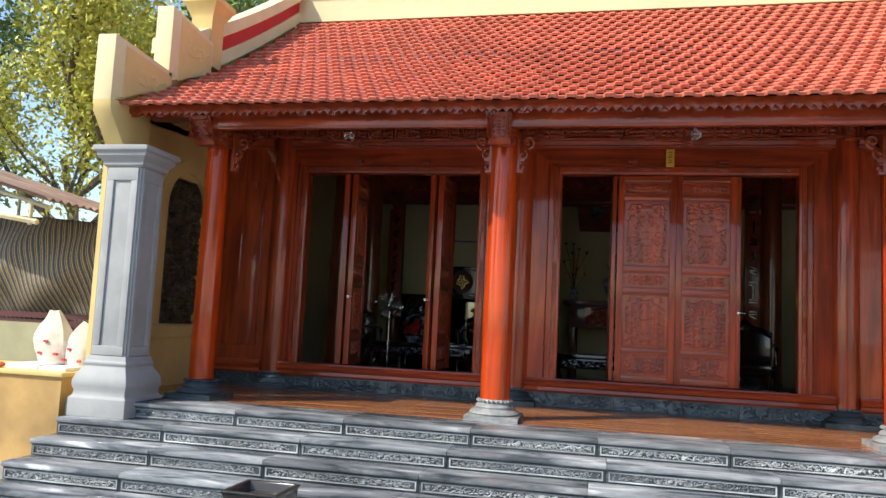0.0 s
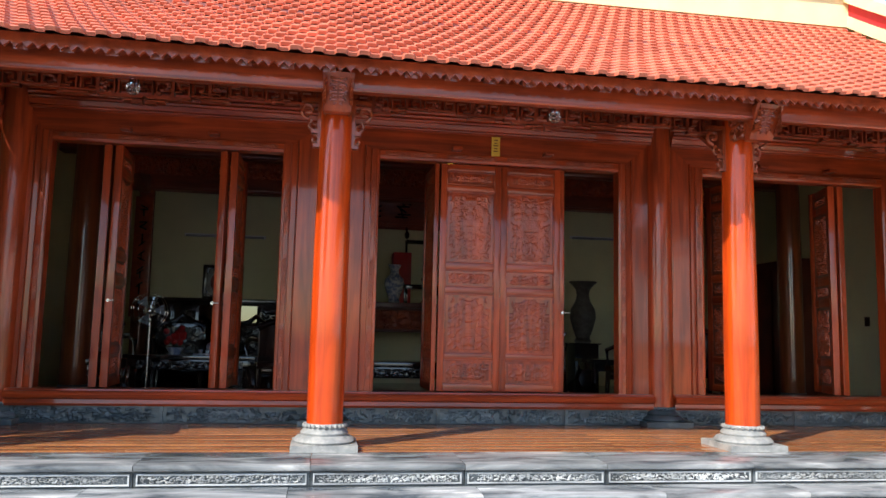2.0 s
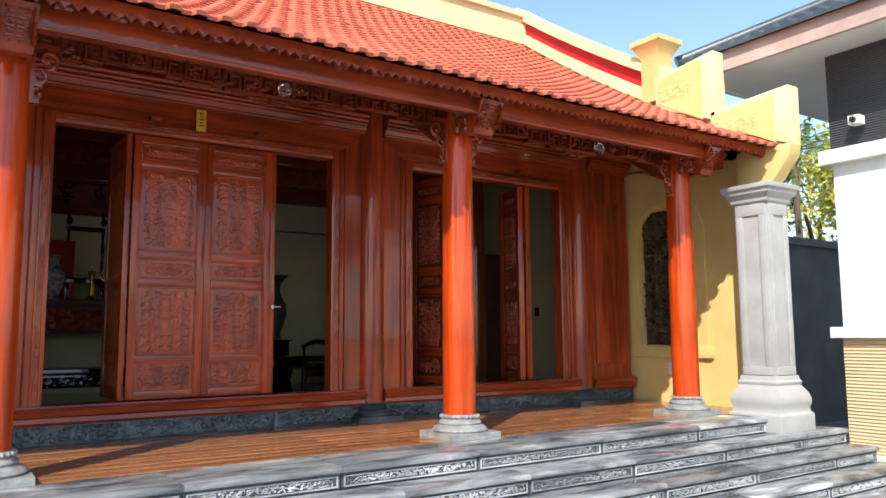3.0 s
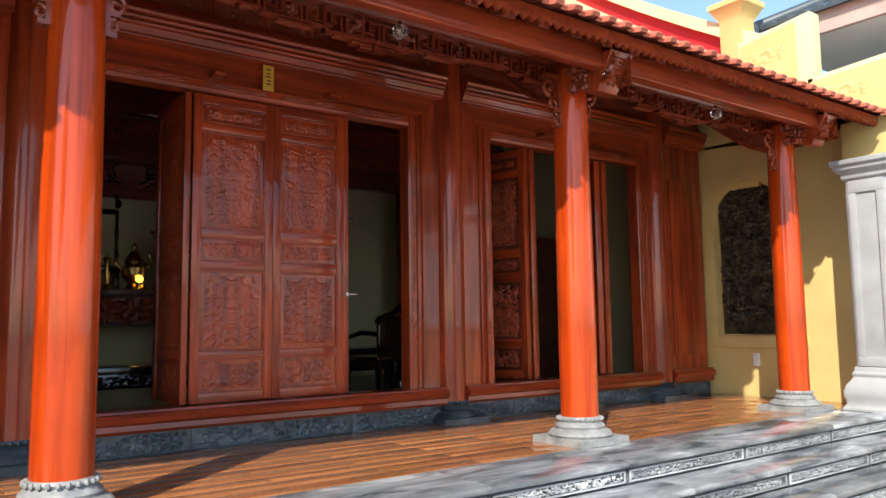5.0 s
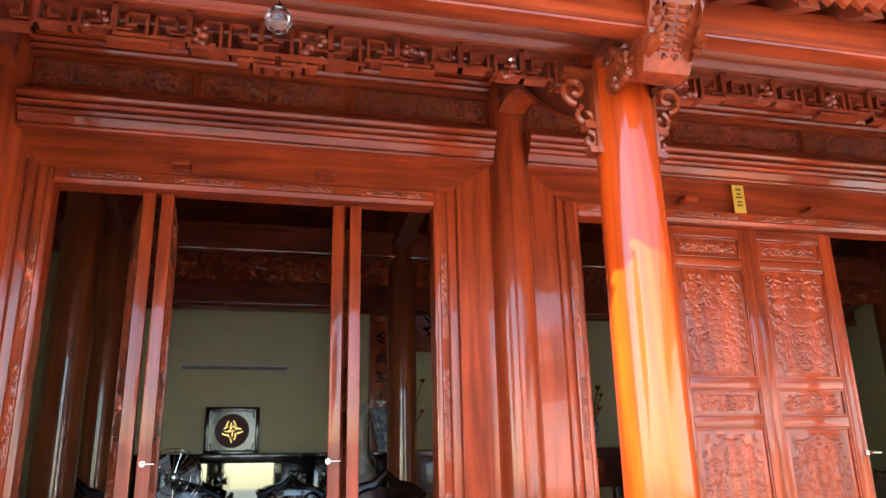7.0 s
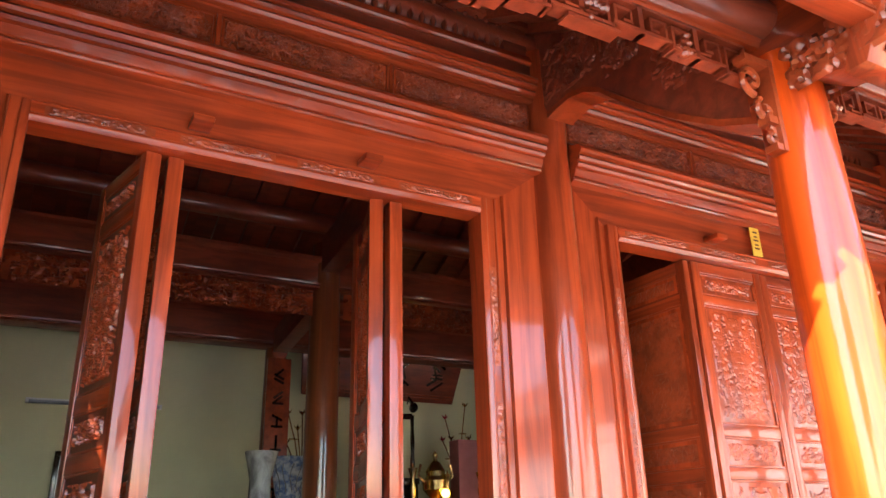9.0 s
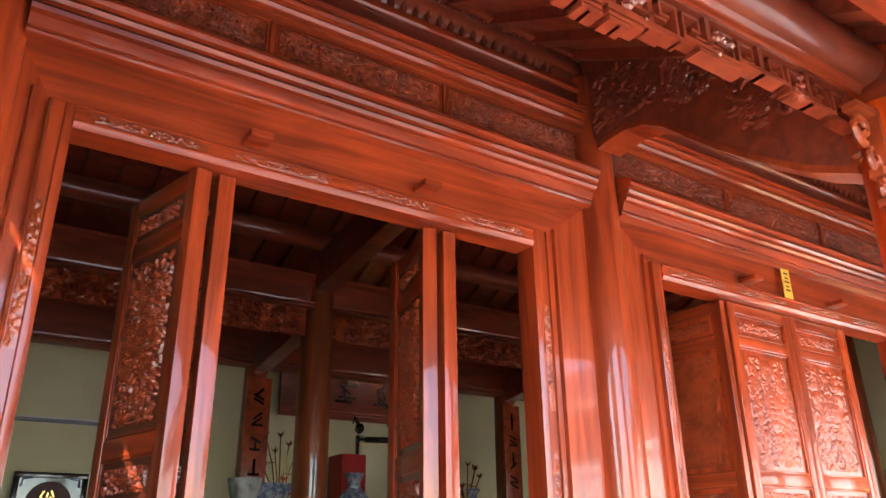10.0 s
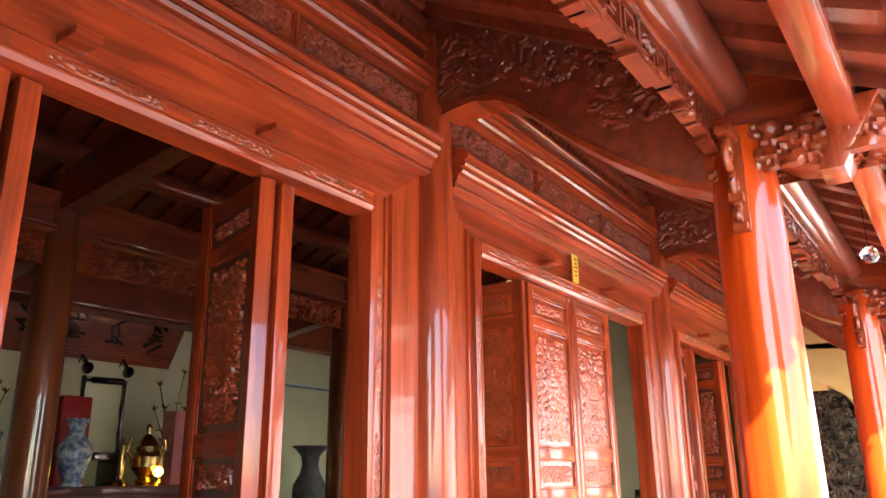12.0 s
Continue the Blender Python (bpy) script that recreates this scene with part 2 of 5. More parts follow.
# ---- ground, terrace and steps ----
whole("ground", Build().box(-400, 400, -400, 400, -0.4, 0.0), concrete, "pale concrete yard paving around the house", "ground", kind="structure")
STEP_L, STEP_R, RISE, TREAD = -5.3, 5.65, FLOOR / 5, 0.285
EDGE_Y = 6.28
house_base = whole("terrace_base", Build().box(-5.55, 5.55, 6.42, 14.4, 0.0, FLOOR - 0.03), stone_base, "dark grey stone terrace base under the house", "terrace", kind="structure")
inner_floor = whole("floor", Build().box(-5.3, 5.3, 8.62, 14.2, FLOOR - 0.03, FLOOR + 0.004), mat("dark_glossy_floor", (0.16, 0.06, 0.03), (0.10, 0.035, 0.018), 0.15, scale=(1, 6, 6), coat=0.3), "dark glossy wood-look floor inside the house", "floor", kind="structure")

# ---- columns ----
def column_base(parent, material, r):
    b = Build()
    b.lathe([(0.235, 0), (0.235, 0.045)], flat=True)
    b.lathe([(0.215, 0.045), (0.225, 0.06), (0.205, 0.085), (0.17, 0.10), (0.175, 0.115), (0.16, 0.135), (0.14, 0.15), (0.15, 0.165), (r + 0.008, 0.18)], seg=28)
    for k in range(24):
        a = 2 * math.pi * k / 24
        b.ball((0.152 * math.cos(a), 0.152 * math.sin(a), 0.165), 0.014, 5, 4)
    part("column_base", b, material, parent, "grey carved lotus stone base")


def column(x, y, top, r, base_mat, timber=None):
    c = thing("wooden_column", "round glossy red-brown wooden column on a carved stone base", "column", "columns of the house", at=(x, y, FLOOR))
    h = top - FLOOR
    part("shaft", Build().lathe([(r, 0.175), (r * 1.01, h * 0.3), (r * 0.98, h * 0.6), (r * 0.9, h)], seg=36), timber or wood_col, c)
    column_base(c, base_mat, r)
    return c


for x in COL_X:
    # left outer base takes the dark stone to hold its shade; same stone otherwise
    column(x if x > -4 else -4.53, COL_Y, 3.34, 0.132 if x > -4 else 0.117, stone_white if x > -4 else stone_base)
for x in COL_X:
    column(x, WALL_Y, 4.3, 0.135, stone_base, wood_v)
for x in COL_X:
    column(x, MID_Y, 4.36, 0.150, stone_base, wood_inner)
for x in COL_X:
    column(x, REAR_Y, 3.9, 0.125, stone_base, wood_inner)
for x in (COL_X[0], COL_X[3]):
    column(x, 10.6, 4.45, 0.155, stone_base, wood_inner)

# ---- front wall: sill, frames, boards, cornices ----
SILL_PROF = [(8.64, 0.845), (8.41, 0.845), (8.395, 0.865), (8.40, 0.90), (8.375, 0.915), (8.365, 0.945), (8.38, 0.97), (8.40, 0.975), (8.405, 0.99), (8.64, 0.99)]
CORNICE = [(8.60, 3.492), (8.43, 3.492), (8.418, 3.498), (8.414, 3.508), (8.420, 3.517), (8.408, 3.520), (8.392, 3.560), (8.398, 3.564), (8.376, 3.568), (8.366, 3.582), (8.374, 3.594), (8.380, 3.597), (8.356, 3.601), (8.347, 3.616), (8.356, 3.630), (8.364, 3.633), (8.338, 3.638), (8.330, 3.655), (8.334, 3.672), (8.348, 3.686), (8.40, 3.705), (8.45, 3.745), (8.455, 3.762), (8.60, 3.762)]
CORNICE_TOP = [(8.60, 3.945), (8.455, 3.945), (8.440, 3.952), (8.436, 3.962), (8.444, 3.967), (8.420, 3.972), (8.408, 3.986), (8.416, 4.000), (8.424, 4.003), (8.400, 4.007), (8.390, 4.022), (8.398, 4.036), (8.406, 4.039), (8.384, 4.044), (8.378, 4.060), (8.388, 4.074), (8.60, 4.078)]


def relief(w, h, nx, nz, depth, seed, dens=1.0, fine=1.0, paired=False):
    """A carved panel w by h: stems, blossoms and leaves standing off a sunk ground, as a height field."""
    rnd = random.Random(seed)
    X, Z = np.meshgrid(np.linspace(0, w, nx), np.linspace(0, h, nz))
    H = np.zeros_like(X)
    full = X
    if paired:
        X = np.abs(X - w / 2) + w / 2
        ring = np.hypot(X - w / 2, (Z - h / 2) * 0.8) / (0.17 * w)
        H = np.clip(1 - np.abs(ring - 1) / 0.12, 0, 1) + (ring < 0.85) * (np.abs(np.sin(Z * 95)) > 0.55) * 0.8
        dens *= 1.6
    s = min(w, h) * fine
    dens = dens / fine
    for _ in range(int(7 * dens * max(w, h) / s)):
        cx, cz, R = rnd.uniform(0.08, 0.92) * w, rnd.uniform(0.08, 0.92) * h, s * rnd.uniform(0.10, 0.17)
        dx, dz = X - cx, Z - cz
        r, a = np.hypot(dx, dz), np.arctan2(dz, dx)
        k, ph = rnd.choice((5, 6, 8)), rnd.uniform(0, 6)
        edge = R * (0.72 + 0.28 * np.abs(np.cos(k * a / 2 + ph)))
        H = np.maximum(H, np.clip((edge - r) / (0.25 * R), 0, 1) * (0.55 + 0.45 * np.abs(np.sin(6 * r / R))))
    for _ in range(int(9 * dens * max(w, h) / s)):
        x0, z0, a = rnd.uniform(0, 1) * w, rnd.uniform(0, 1) * h, rnd.uniform(0, 6.28)
        for q in range(14):
            H = np.maximum(H, 0.8 * np.clip(1.4 - np.hypot(X - x0, Z - z0) / (0.035 * s), 0, 1))
            a += rnd.uniform(-0.6, 0.7)
            x0, z0 = x0 + 0.05 * s * math.cos(a), z0 + 0.05 * s * math.sin(a)
    for _ in range(int(16 * dens * max(w, h) / s)):
        cx, cz, a, R = rnd.uniform(0.05, 0.95) * w, rnd.uniform(0.05, 0.95) * h, rnd.uniform(0, 6.28), s * rnd.uniform(0.05, 0.09)
        u = (X - cx) * math.cos(a) + (Z - cz) * math.sin(a)
        v = -(X - cx) * math.sin(a) + (Z - cz) * math.cos(a)
        H = np.maximum(H, 0.7 * np.clip((1 - (u / (1.8 * R)) ** 2 - (v / (0.6 * R)) ** 2) * 2, 0, 1))
    X = full
    m = np.minimum(np.minimum(X, w - X), np.minimum(Z, h - Z))
    H = H * np.clip(m / (0.04 * s), 0, 1)
    b = Build()
    b.v = [(x, -d * depth, z) for x, d, z in zip(X.ravel().tolist(), H.ravel().tolist(), Z.ravel().tolist())]
    b.f = [(j * nx + i, j * nx + i + 1, (j + 1) * nx + i + 1, (j + 1) * nx + i) for j in range(nz - 1) for i in range(nx - 1)]
    return b


plinth = thing("wall_plinth", "dark blue-grey carved marble plinth under the front wall", "plinth", kind="structure")
edges = [-5.3, -4.62, -3.06, -1.78, -0.6, 0.65, 1.78, 3.06, 4.62, 5.3]
for k, (a, b) in enumerate(zip(edges, edges[1:])):
    st = part("plinth_stone", Build().box(a + 0.001, b - 0.001, 8.45, 8.66, FLOOR, 0.845), stone_base, plinth, bevel=0.003)
    r = relief(b - a - 0.06, 0.125, 110, 18, 0.016, 400 + k % 3, 0.55)
    part("plinth_carving", r.moved(Matrix.Translation((a + 0.03, 8.4495, FLOOR + 0.012))), stone_base, st)


def wall_bay(n, x0, x1, c0, c1):
    """Front wall of one bay between two columns, with its opening x0 to x1."""
    w = thing("wall_front_%d" % n, "red-brown lacquered timber front wall with carved frieze and mouldings", "wall", kind="structure")
    part("sill", Build().extrude(SILL_PROF, c0, c1), wood_h, w)
    part("lower_cornice", Build().extrude(CORNICE, c0, c1), wood_h, w)
    part("upper_cornice", Build().extrude(CORNICE_TOP, c0, c1), wood_h, w)
    fo = 0.085
    # splayed boards between the frame and the columns, mitred at the top corners
    yi, yo = 8.49, 8.474
    xa, xb, zt, zo = x0 - fo, x1 + fo, HEAD + fo, 3.497
    b = Build()
    b.add([(xa, yi, SILL), (xa, yi, zt), (c0, yo, zo), (c0, yo, SILL), (xa, 8.62, SILL), (xa, 8.62, zt), (c0, 8.62, zo), (c0, 8.62, SILL)],
          [(0, 1, 2, 3), (7, 6, 5, 4), (0, 4, 5, 1), (2, 6, 7, 3), (1, 5, 6, 2), (0, 3, 7, 4)])
    part("side_board", b, wood_v, w)
    b = Build()
    b.add([(xb, yi, SILL), (xb, yi, zt), (c1, yo, zo), (c1, yo, SILL), (xb, 8.62, SILL), (xb, 8.62, zt), (c1, 8.62, zo), (c1, 8.62, SILL)],
          [(0, 1, 2, 3), (7, 6, 5, 4), (0, 4, 5, 1), (2, 6, 7, 3), (1, 5, 6, 2), (0, 3, 7, 4)])
    part("side_board", b, wood_v, w)
    for s, e in ((xa - 0.055, c0), (xb + 0.055, c1)):
        part("bead", Build().extrude([(s - 0.007, yi - 0.012), (s, yi - 0.022), (s + 0.007, yi - 0.012), (s + 0.007, yi + 0.02), (s - 0.007, yi + 0.02)], SILL, HEAD + 0.12, "z"), wood_v, w)
    b = Build()
    b.add([(xa, yi, zt), (xb, yi, zt), (c1, yo, zo), (c0, yo, zo), (xa, 8.62, zt), (xb, 8.62, zt), (c1, 8.62, zo), (c0, 8.62, zo)],
          [(0, 1, 2, 3), (7, 6, 5, 4), (0, 4, 5, 1), (2, 6, 7, 3), (1, 5, 6, 2), (0, 3, 7, 4)])
    part("head_board", b, wood_h, w)
    # frame with a stepped face and carved strips
    jam = [(0, 8.60), (0, 8.475), (0.018, 8.463), (0.03, 8.463), (0.035, 8.468), (fo - 0.012, 8.468), (fo - 0.008, 8.458), (fo, 8.462), (fo, 8.60)]
    part("jamb", Build().extrude([(x0 - u, y) for u, y in jam], SILL, HEAD + fo, "z"), wood_v, w)
    part("jamb", Build().extrude([(x1 + u, y) for u, y in jam], SILL, HEAD + fo, "z"), wood_v, w)
    part("head_rail", Build().extrude([(y, HEAD + u) for u, y in jam], x0, x1), wood_h, w)
    L = x1 - x0
    cnt = max(3, round(L / 0.55))
    for k in range(cnt):
        r = relief(L / cnt - 0.10, 0.036, 60, 8, 0.007, 20 + k % 2, 0.5)
        part("carved_strip", r.moved(Matrix.Translation((x0 + L * k / cnt + 0.05, 8.467, HEAD + 0.036))), wood_carved, w)
    for xs in (x0 - fo + 0.014, x1 + 0.036):
        for z in (1.10, 1.75, 2.42):
            r = relief(0.036, 0.5, 8, 60, 0.007, 31, 0.5)
            part("carved_strip", r.moved(Matrix.Translation((xs, 8.467, z))), wood_carved, w)
    # frieze of carved panels between two cornices
    fz0, fz1 = 3.762, 3.945
    part("frieze_board", Build().box(c0, c1, 8.478, 8.60, fz0, fz1), wood_h, w)
    cnt = 3
    Lc = (c1 - c0) / cnt
    for k in range(cnt):
        r = relief(Lc - 0.06, fz1 - fz0 - 0.036, 300, 50, 0.015, 50 + k % 3, 2.0, 0.75)
        part("frieze_panel", r.moved(Matrix.Translation((c0 + Lc * k + 0.03, 8.476, fz0 + 0.018))), wood_carved, w)
        part("frieze_rim", Build().frame4(c0 + Lc * k + 0.016, c0 + Lc * (k + 1) - 0.016, 8.468, 8.479, fz0 + 0.006, fz1 - 0.006, 0.008), wood_h, w)
        part("frieze_post", Build().box(c0 + Lc * k - 0.010, c0 + Lc * k + 0.010, 8.464, 8.49, fz0, fz1), wood_v, w, bevel=0.003)
    # row of turned balusters over the upper cornice
    part("baluster_rail", Build().box(c0, c1, 8.45, 8.53, 4.078, 4.19), wood_roof, w)
    part("baluster_rail", Build().extrude([(8.53, 4.19), (8.435, 4.19), (8.425, 4.20), (8.425, 4.215), (8.44, 4.225), (8.44, 4.245), (8.53, 4.245)], c0, c1), wood_h, w)
    part("baluster_rail", Build().box(c0, c1, 8.44, 8.52, 4.445, 4.60), wood_roof, w)
    bal = Build().lathe([(0.012, 0), (0.017, 0.012), (0.010, 0.03), (0.020, 0.065), (0.013, 0.095), (0.018, 0.105), (0.013, 0.115), (0.020, 0.145), (0.010, 0.175), (0.017, 0.192), (0.012, 0.205)], seg=8).mesh("baluster", wood_roof)
    for e0, e1 in ((c0, c0 + 0.16), (c1 - 0.16, c1)):
        part("end_panel", Build().box(e0, e1, 8.47, 8.50, 4.245, 4.445), wood_roof, w)
    nb = int((c1 - c0 - 0.32) / 0.068)
    for k in range(nb):
        part("baluster", bal, None, w).location = (c0 + 0.16 + (k + 0.5) * (c1 - c0 - 0.32) / nb, 8.48, 4.243)
    # wooden bosses on the head board
    cx = (x0 + x1) / 2
    sp = 0.46 if n == 2 else 0.39
    for q in (-1, 1):
        part("boss", Build().box(cx + q * sp - 0.045, cx + q * sp + 0.045, 8.37, 8.48, 3.318, 3.348), wood_h, w, bevel=0.006)
    return w


for n, (x0, x1) in enumerate(BAYS, 1):
    wall_bay(n, x0, x1, COL_X[n - 1] + 0.11, COL_X[n] - 0.11)
# short panelled ends beyond the outer columns
for n, s in ((4, -1), (5, 1)):
    w = thing("wall_front_%d" % n, "red-brown panelled timber wall end beside the gable", "wall", kind="structure")
    a, c = sorted((s * 4.60, s * 5.3))
    part("board", Build().box(a, c, 8.47, 8.6, 0.845, 4.5), wood_v, w)
    part("panel", Build().box(a + 0.1, c - 0.1, 8.45, 8.48, 1.15, 3.1), wood_v, w, bevel=0.012)
    part("sill", Build().extrude(SILL_PROF, a, c), wood_h, w)
    part("cornice", Build().extrude(CORNICE, a, c), wood_h, w)

# ---- door leaves ----
LEAF_H = HEAD - SILL - 0.012


def leaf_meshes(w, seed, th=0.045, deep=False):
    """Meshes of one panelled leaf, hinge edge at x = 0, face at y = 0 looking to -y."""
    st = 0.062
    zs = (0.07, 0.30, 0.36, 0.93, 1.0, 1.165, 1.235, 1.94, 2.005, 2.14)
    fr = []
    for x0, x1 in ((0, st), (w - st, w)):
        fr.append(("stile", Build().box(x0, x1, 0, th, 0, LEAF_H), wood_v, 0.006))
    for z0, z1 in ((0, zs[0]), (zs[1], zs[2]), (zs[3], zs[4]), (zs[5], zs[6]), (zs[7], zs[8]), (zs[9], LEAF_H)):
        fr.append(("rail", Build().box(st, w - st, 0.002, th - 0.002, z0, z1), wood_h, 0.006))
    for i, (z0, z1) in enumerate(zip(zs[0::2], zs[1::2])):
        # deep leaves: shade between the carving is painted as a dark panel
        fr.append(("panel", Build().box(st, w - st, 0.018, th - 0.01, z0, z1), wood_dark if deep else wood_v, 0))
        b = Build()
        g = 0.012
        b.frame4(st, w - st, 0.006, 0.02, z0, z1, g)
        fr.append(("moulding", b, wood_h, 0.003))
        pw, ph = w - 2 * st - 0.07, z1 - z0 - 0.07
        nx = 84
        r = relief(pw, ph, nx, max(12, min(170, int(nx * ph / pw))), 0.022 if deep else 0.006, seed * 10 + i, 1.2 if i == 3 else 0.9, 0.55 if ph > 0.3 else 1.0, ph > 0.3)
        back = Build().add(r.v, r.f)
        fr.append(("carved_panel", r.moved(Matrix.Translation((st + 0.035, 0.0225 if deep else 0.0175, z0 + 0.035))), wood_carved if deep else wood_v, 0))
        fr.append(("carved_panel", back.moved(Matrix.Translation((w - st - 0.035, th - (0.0145 if deep else 0.0095), z0 + 0.035)) @ pose(0, 0, 0, 0, 0, 180)), wood_carved, 0))
        b = Build()
        b.frame4(st, w - st, th - 0.012, th - 0.004, z0, z1, g)
        fr.append(("moulding", b, wood_h, 0.003))
    return [(nm, b.mesh(nm, m, bv), m) for nm, b, m, bv in fr]


LEAF_W = 0.607
LEAF_SETS = [leaf_meshes(LEAF_W, 7), leaf_meshes(LEAF_W, 8)]
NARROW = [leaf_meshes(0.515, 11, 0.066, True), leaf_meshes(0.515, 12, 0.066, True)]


def door_leaf(door, x, y, turn, kind=0, mirror=False, narrow=False):
    """A leaf hung at (x, y), opened by turn degrees."""
    leaf = new("door_leaf")
    leaf.parent = door
    leaf.matrix_basis = pose(x, y, SILL + 0.006, 0, 0, turn)
    for nm, me, m in (NARROW if narrow else LEAF_SETS)[kind]:
        part(nm, me, m, leaf).location = (-0.515 if narrow else -LEAF_W, 0, 0) if mirror else (0, 0, 0)
    return leaf


def door(n, x0, x1, label):
    return thing("door_%d" % n, label, "door", kind="structure")


d2 = door(2, *BAYS[1], "carved red-brown double door, middle leaves shut, outer leaves folded in")
door_leaf(d2, -0.60, 8.52, 0, 0)
door_leaf(d2, 0.008, 8.52, 0, 1)
door_leaf(d2, -0.615, 8.53, 92, 1)
door_leaf(d2, 0.66, 8.53, 88, 0)
for n in (1, 3):
    x0, x1 = BAYS[n - 1]
    d = door(n, x0, x1, "carved red-brown folding doors standing open into the room")
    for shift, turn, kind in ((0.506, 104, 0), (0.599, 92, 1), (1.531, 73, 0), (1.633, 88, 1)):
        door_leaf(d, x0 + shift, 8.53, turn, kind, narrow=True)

# ---- porch beams, brackets and valances ----
for a, b in zip(COL_X, COL_X[1:]):
    beam = thing("porch_beam", "long moulded red-brown timber beam between porch columns", "beam", "porch beams")
    part("beam_body", Build().extrude([(7.12, 3.40), (7.03, 3.40), (7.02, 3.42), (7.0, 3.43), (7.0, 3.45), (6.985, 3.46), (6.985, 3.66), (7.13, 3.70), (7.13, 3.46), (7.12, 3.45)], a + 0.06, b - 0.06), wood_h, beam)
    # pierced valance: keys and blossoms between level bars, deeper in the middle and at the ends
    rnd = random.Random(5)
    L = b - a - 0.3
    bb = Build()
    top = 3.40

    def bar(xa, xb, za, zb, deep=0.0):
        bb.box(min(xa, xb), max(xa, xb), 7.045 - deep, 7.095, min(za, zb), max(za, zb))

    bar(a + 0.15, b - 0.15, top - 0.012, top)
    cells = int(L / 0.13)
    cw = L / cells
    for k in range(cells):
        x = a + 0.15 + k * cw
        u = abs((k + 0.5) / cells - 0.5) * 2
        drop = 0.165 if u < 0.22 or u > 0.86 else (0.125 if 0.5 < u < 0.72 else 0.145)
        f = 1 if k % 2 else -1
        xl, xr = (x, x + cw) if f > 0 else (x + cw, x)
        g = f * 0.011
        bar(xl, xl + g, top - drop, top)
        bar(xl, xr, top - drop, top - drop + 0.014, 0.006)
        bar(xr - g, xr - 2 * g, top - drop, top - 0.045)
        bar(xl + 0.3 * (xr - xl), xr - g, top - 0.05, top - 0.038)
        bar(xl + 0.3 * (xr - xl), xl + 0.3 * (xr - xl) + g, top - 0.09, top - 0.04)
        bar(xl + 0.3 * (xr - xl), xl + 0.62 * (xr - xl), top - 0.098, top - 0.086)
        bar(xl, xl + 0.5 * (xr - xl), top - 0.118, top - 0.107)
        if k % 3 == 1:
            for q in range(7):
                bb.ball((x + cw * rnd.uniform(0.2, 0.8), 7.055, top - drop * rnd.uniform(0.3, 0.95)), rnd.uniform(0.013, 0.022), 7, 5, (1.2, 1.3, 0.8))
    c = (a + b) / 2
    for hw, z in ((0.26, 3.222), (0.15, 3.198), (0.09, 3.18)):
        bar(c - hw, c - 0.012, z, z + 0.013, 0.008)
        bar(c + 0.012, c + hw, z, z + 0.013, 0.008)
        bar(c - hw * 0.7, c - hw * 0.7 + 0.012, z, z + 0.03)
        bar(c + hw * 0.7 - 0.012, c + hw * 0.7, z, z + 0.03)
    for q in (-1, 1):
        bar(c + q * 0.40, c + q * 0.62, 3.232, 3.246, 0.008)
    tagged(part("fretwork_valance", bb, wood_fret, beam, "pierced key-pattern fretwork", smooth=False), kind="stuff")
    eave = thing("eave_beam", "plain red-brown squared timber eave beam between bracket ends", "beam", "eave beams")
    part("beam_body", Build().extrude([(6.68, 3.245), (6.575, 3.235), (6.575, 3.405), (6.68, 3.415)], a + 0.088, b - 0.088), wood_h, eave, bevel=0.008)
    part("beam_bead", Build().box(a + 0.088, b - 0.088, 6.569, 6.576, 3.248, 3.262), wood_h, eave)


def scroll(sign):
    """A pierced scroll wing beside a column top."""
    b = Build()
    def curl(cx, cz, r0, a0, turns, r):
        pts = [(cx + sign * (r0 * (1 - 0.75 * i / 16)) * math.cos(a0 + turns * 6.28 * i / 16), 0, cz + (r0 * (1 - 0.75 * i / 16)) * math.sin(a0 + turns * 6.28 * i / 16)) for i in range(17)]
        b.tube(pts, r, 6)
    curl(sign * 0.10, 0.27, 0.060, -1.6, 1.1, 0.014)
    curl(sign * 0.055, 0.16, 0.045, 1.2, -1.0, 0.013)
    curl(sign * 0.05, 0.06, 0.035, 1.4, 0.9, 0.012)
    b.box(*sorted((0, sign * 0.028)), -0.03, 0.03, 0, 0.36)
    b.box(*sorted((0, sign * 0.15)), -0.028, 0.028, 0.33, 0.355)
    b.box(*sorted((sign * 0.02, sign * 0.075)), -0.025, 0.025, 0.10, 0.13)
    b.box(*sorted((sign * 0.02, sign * 0.06)), -0.025, 0.025, 0.0, 0.025)
    return b


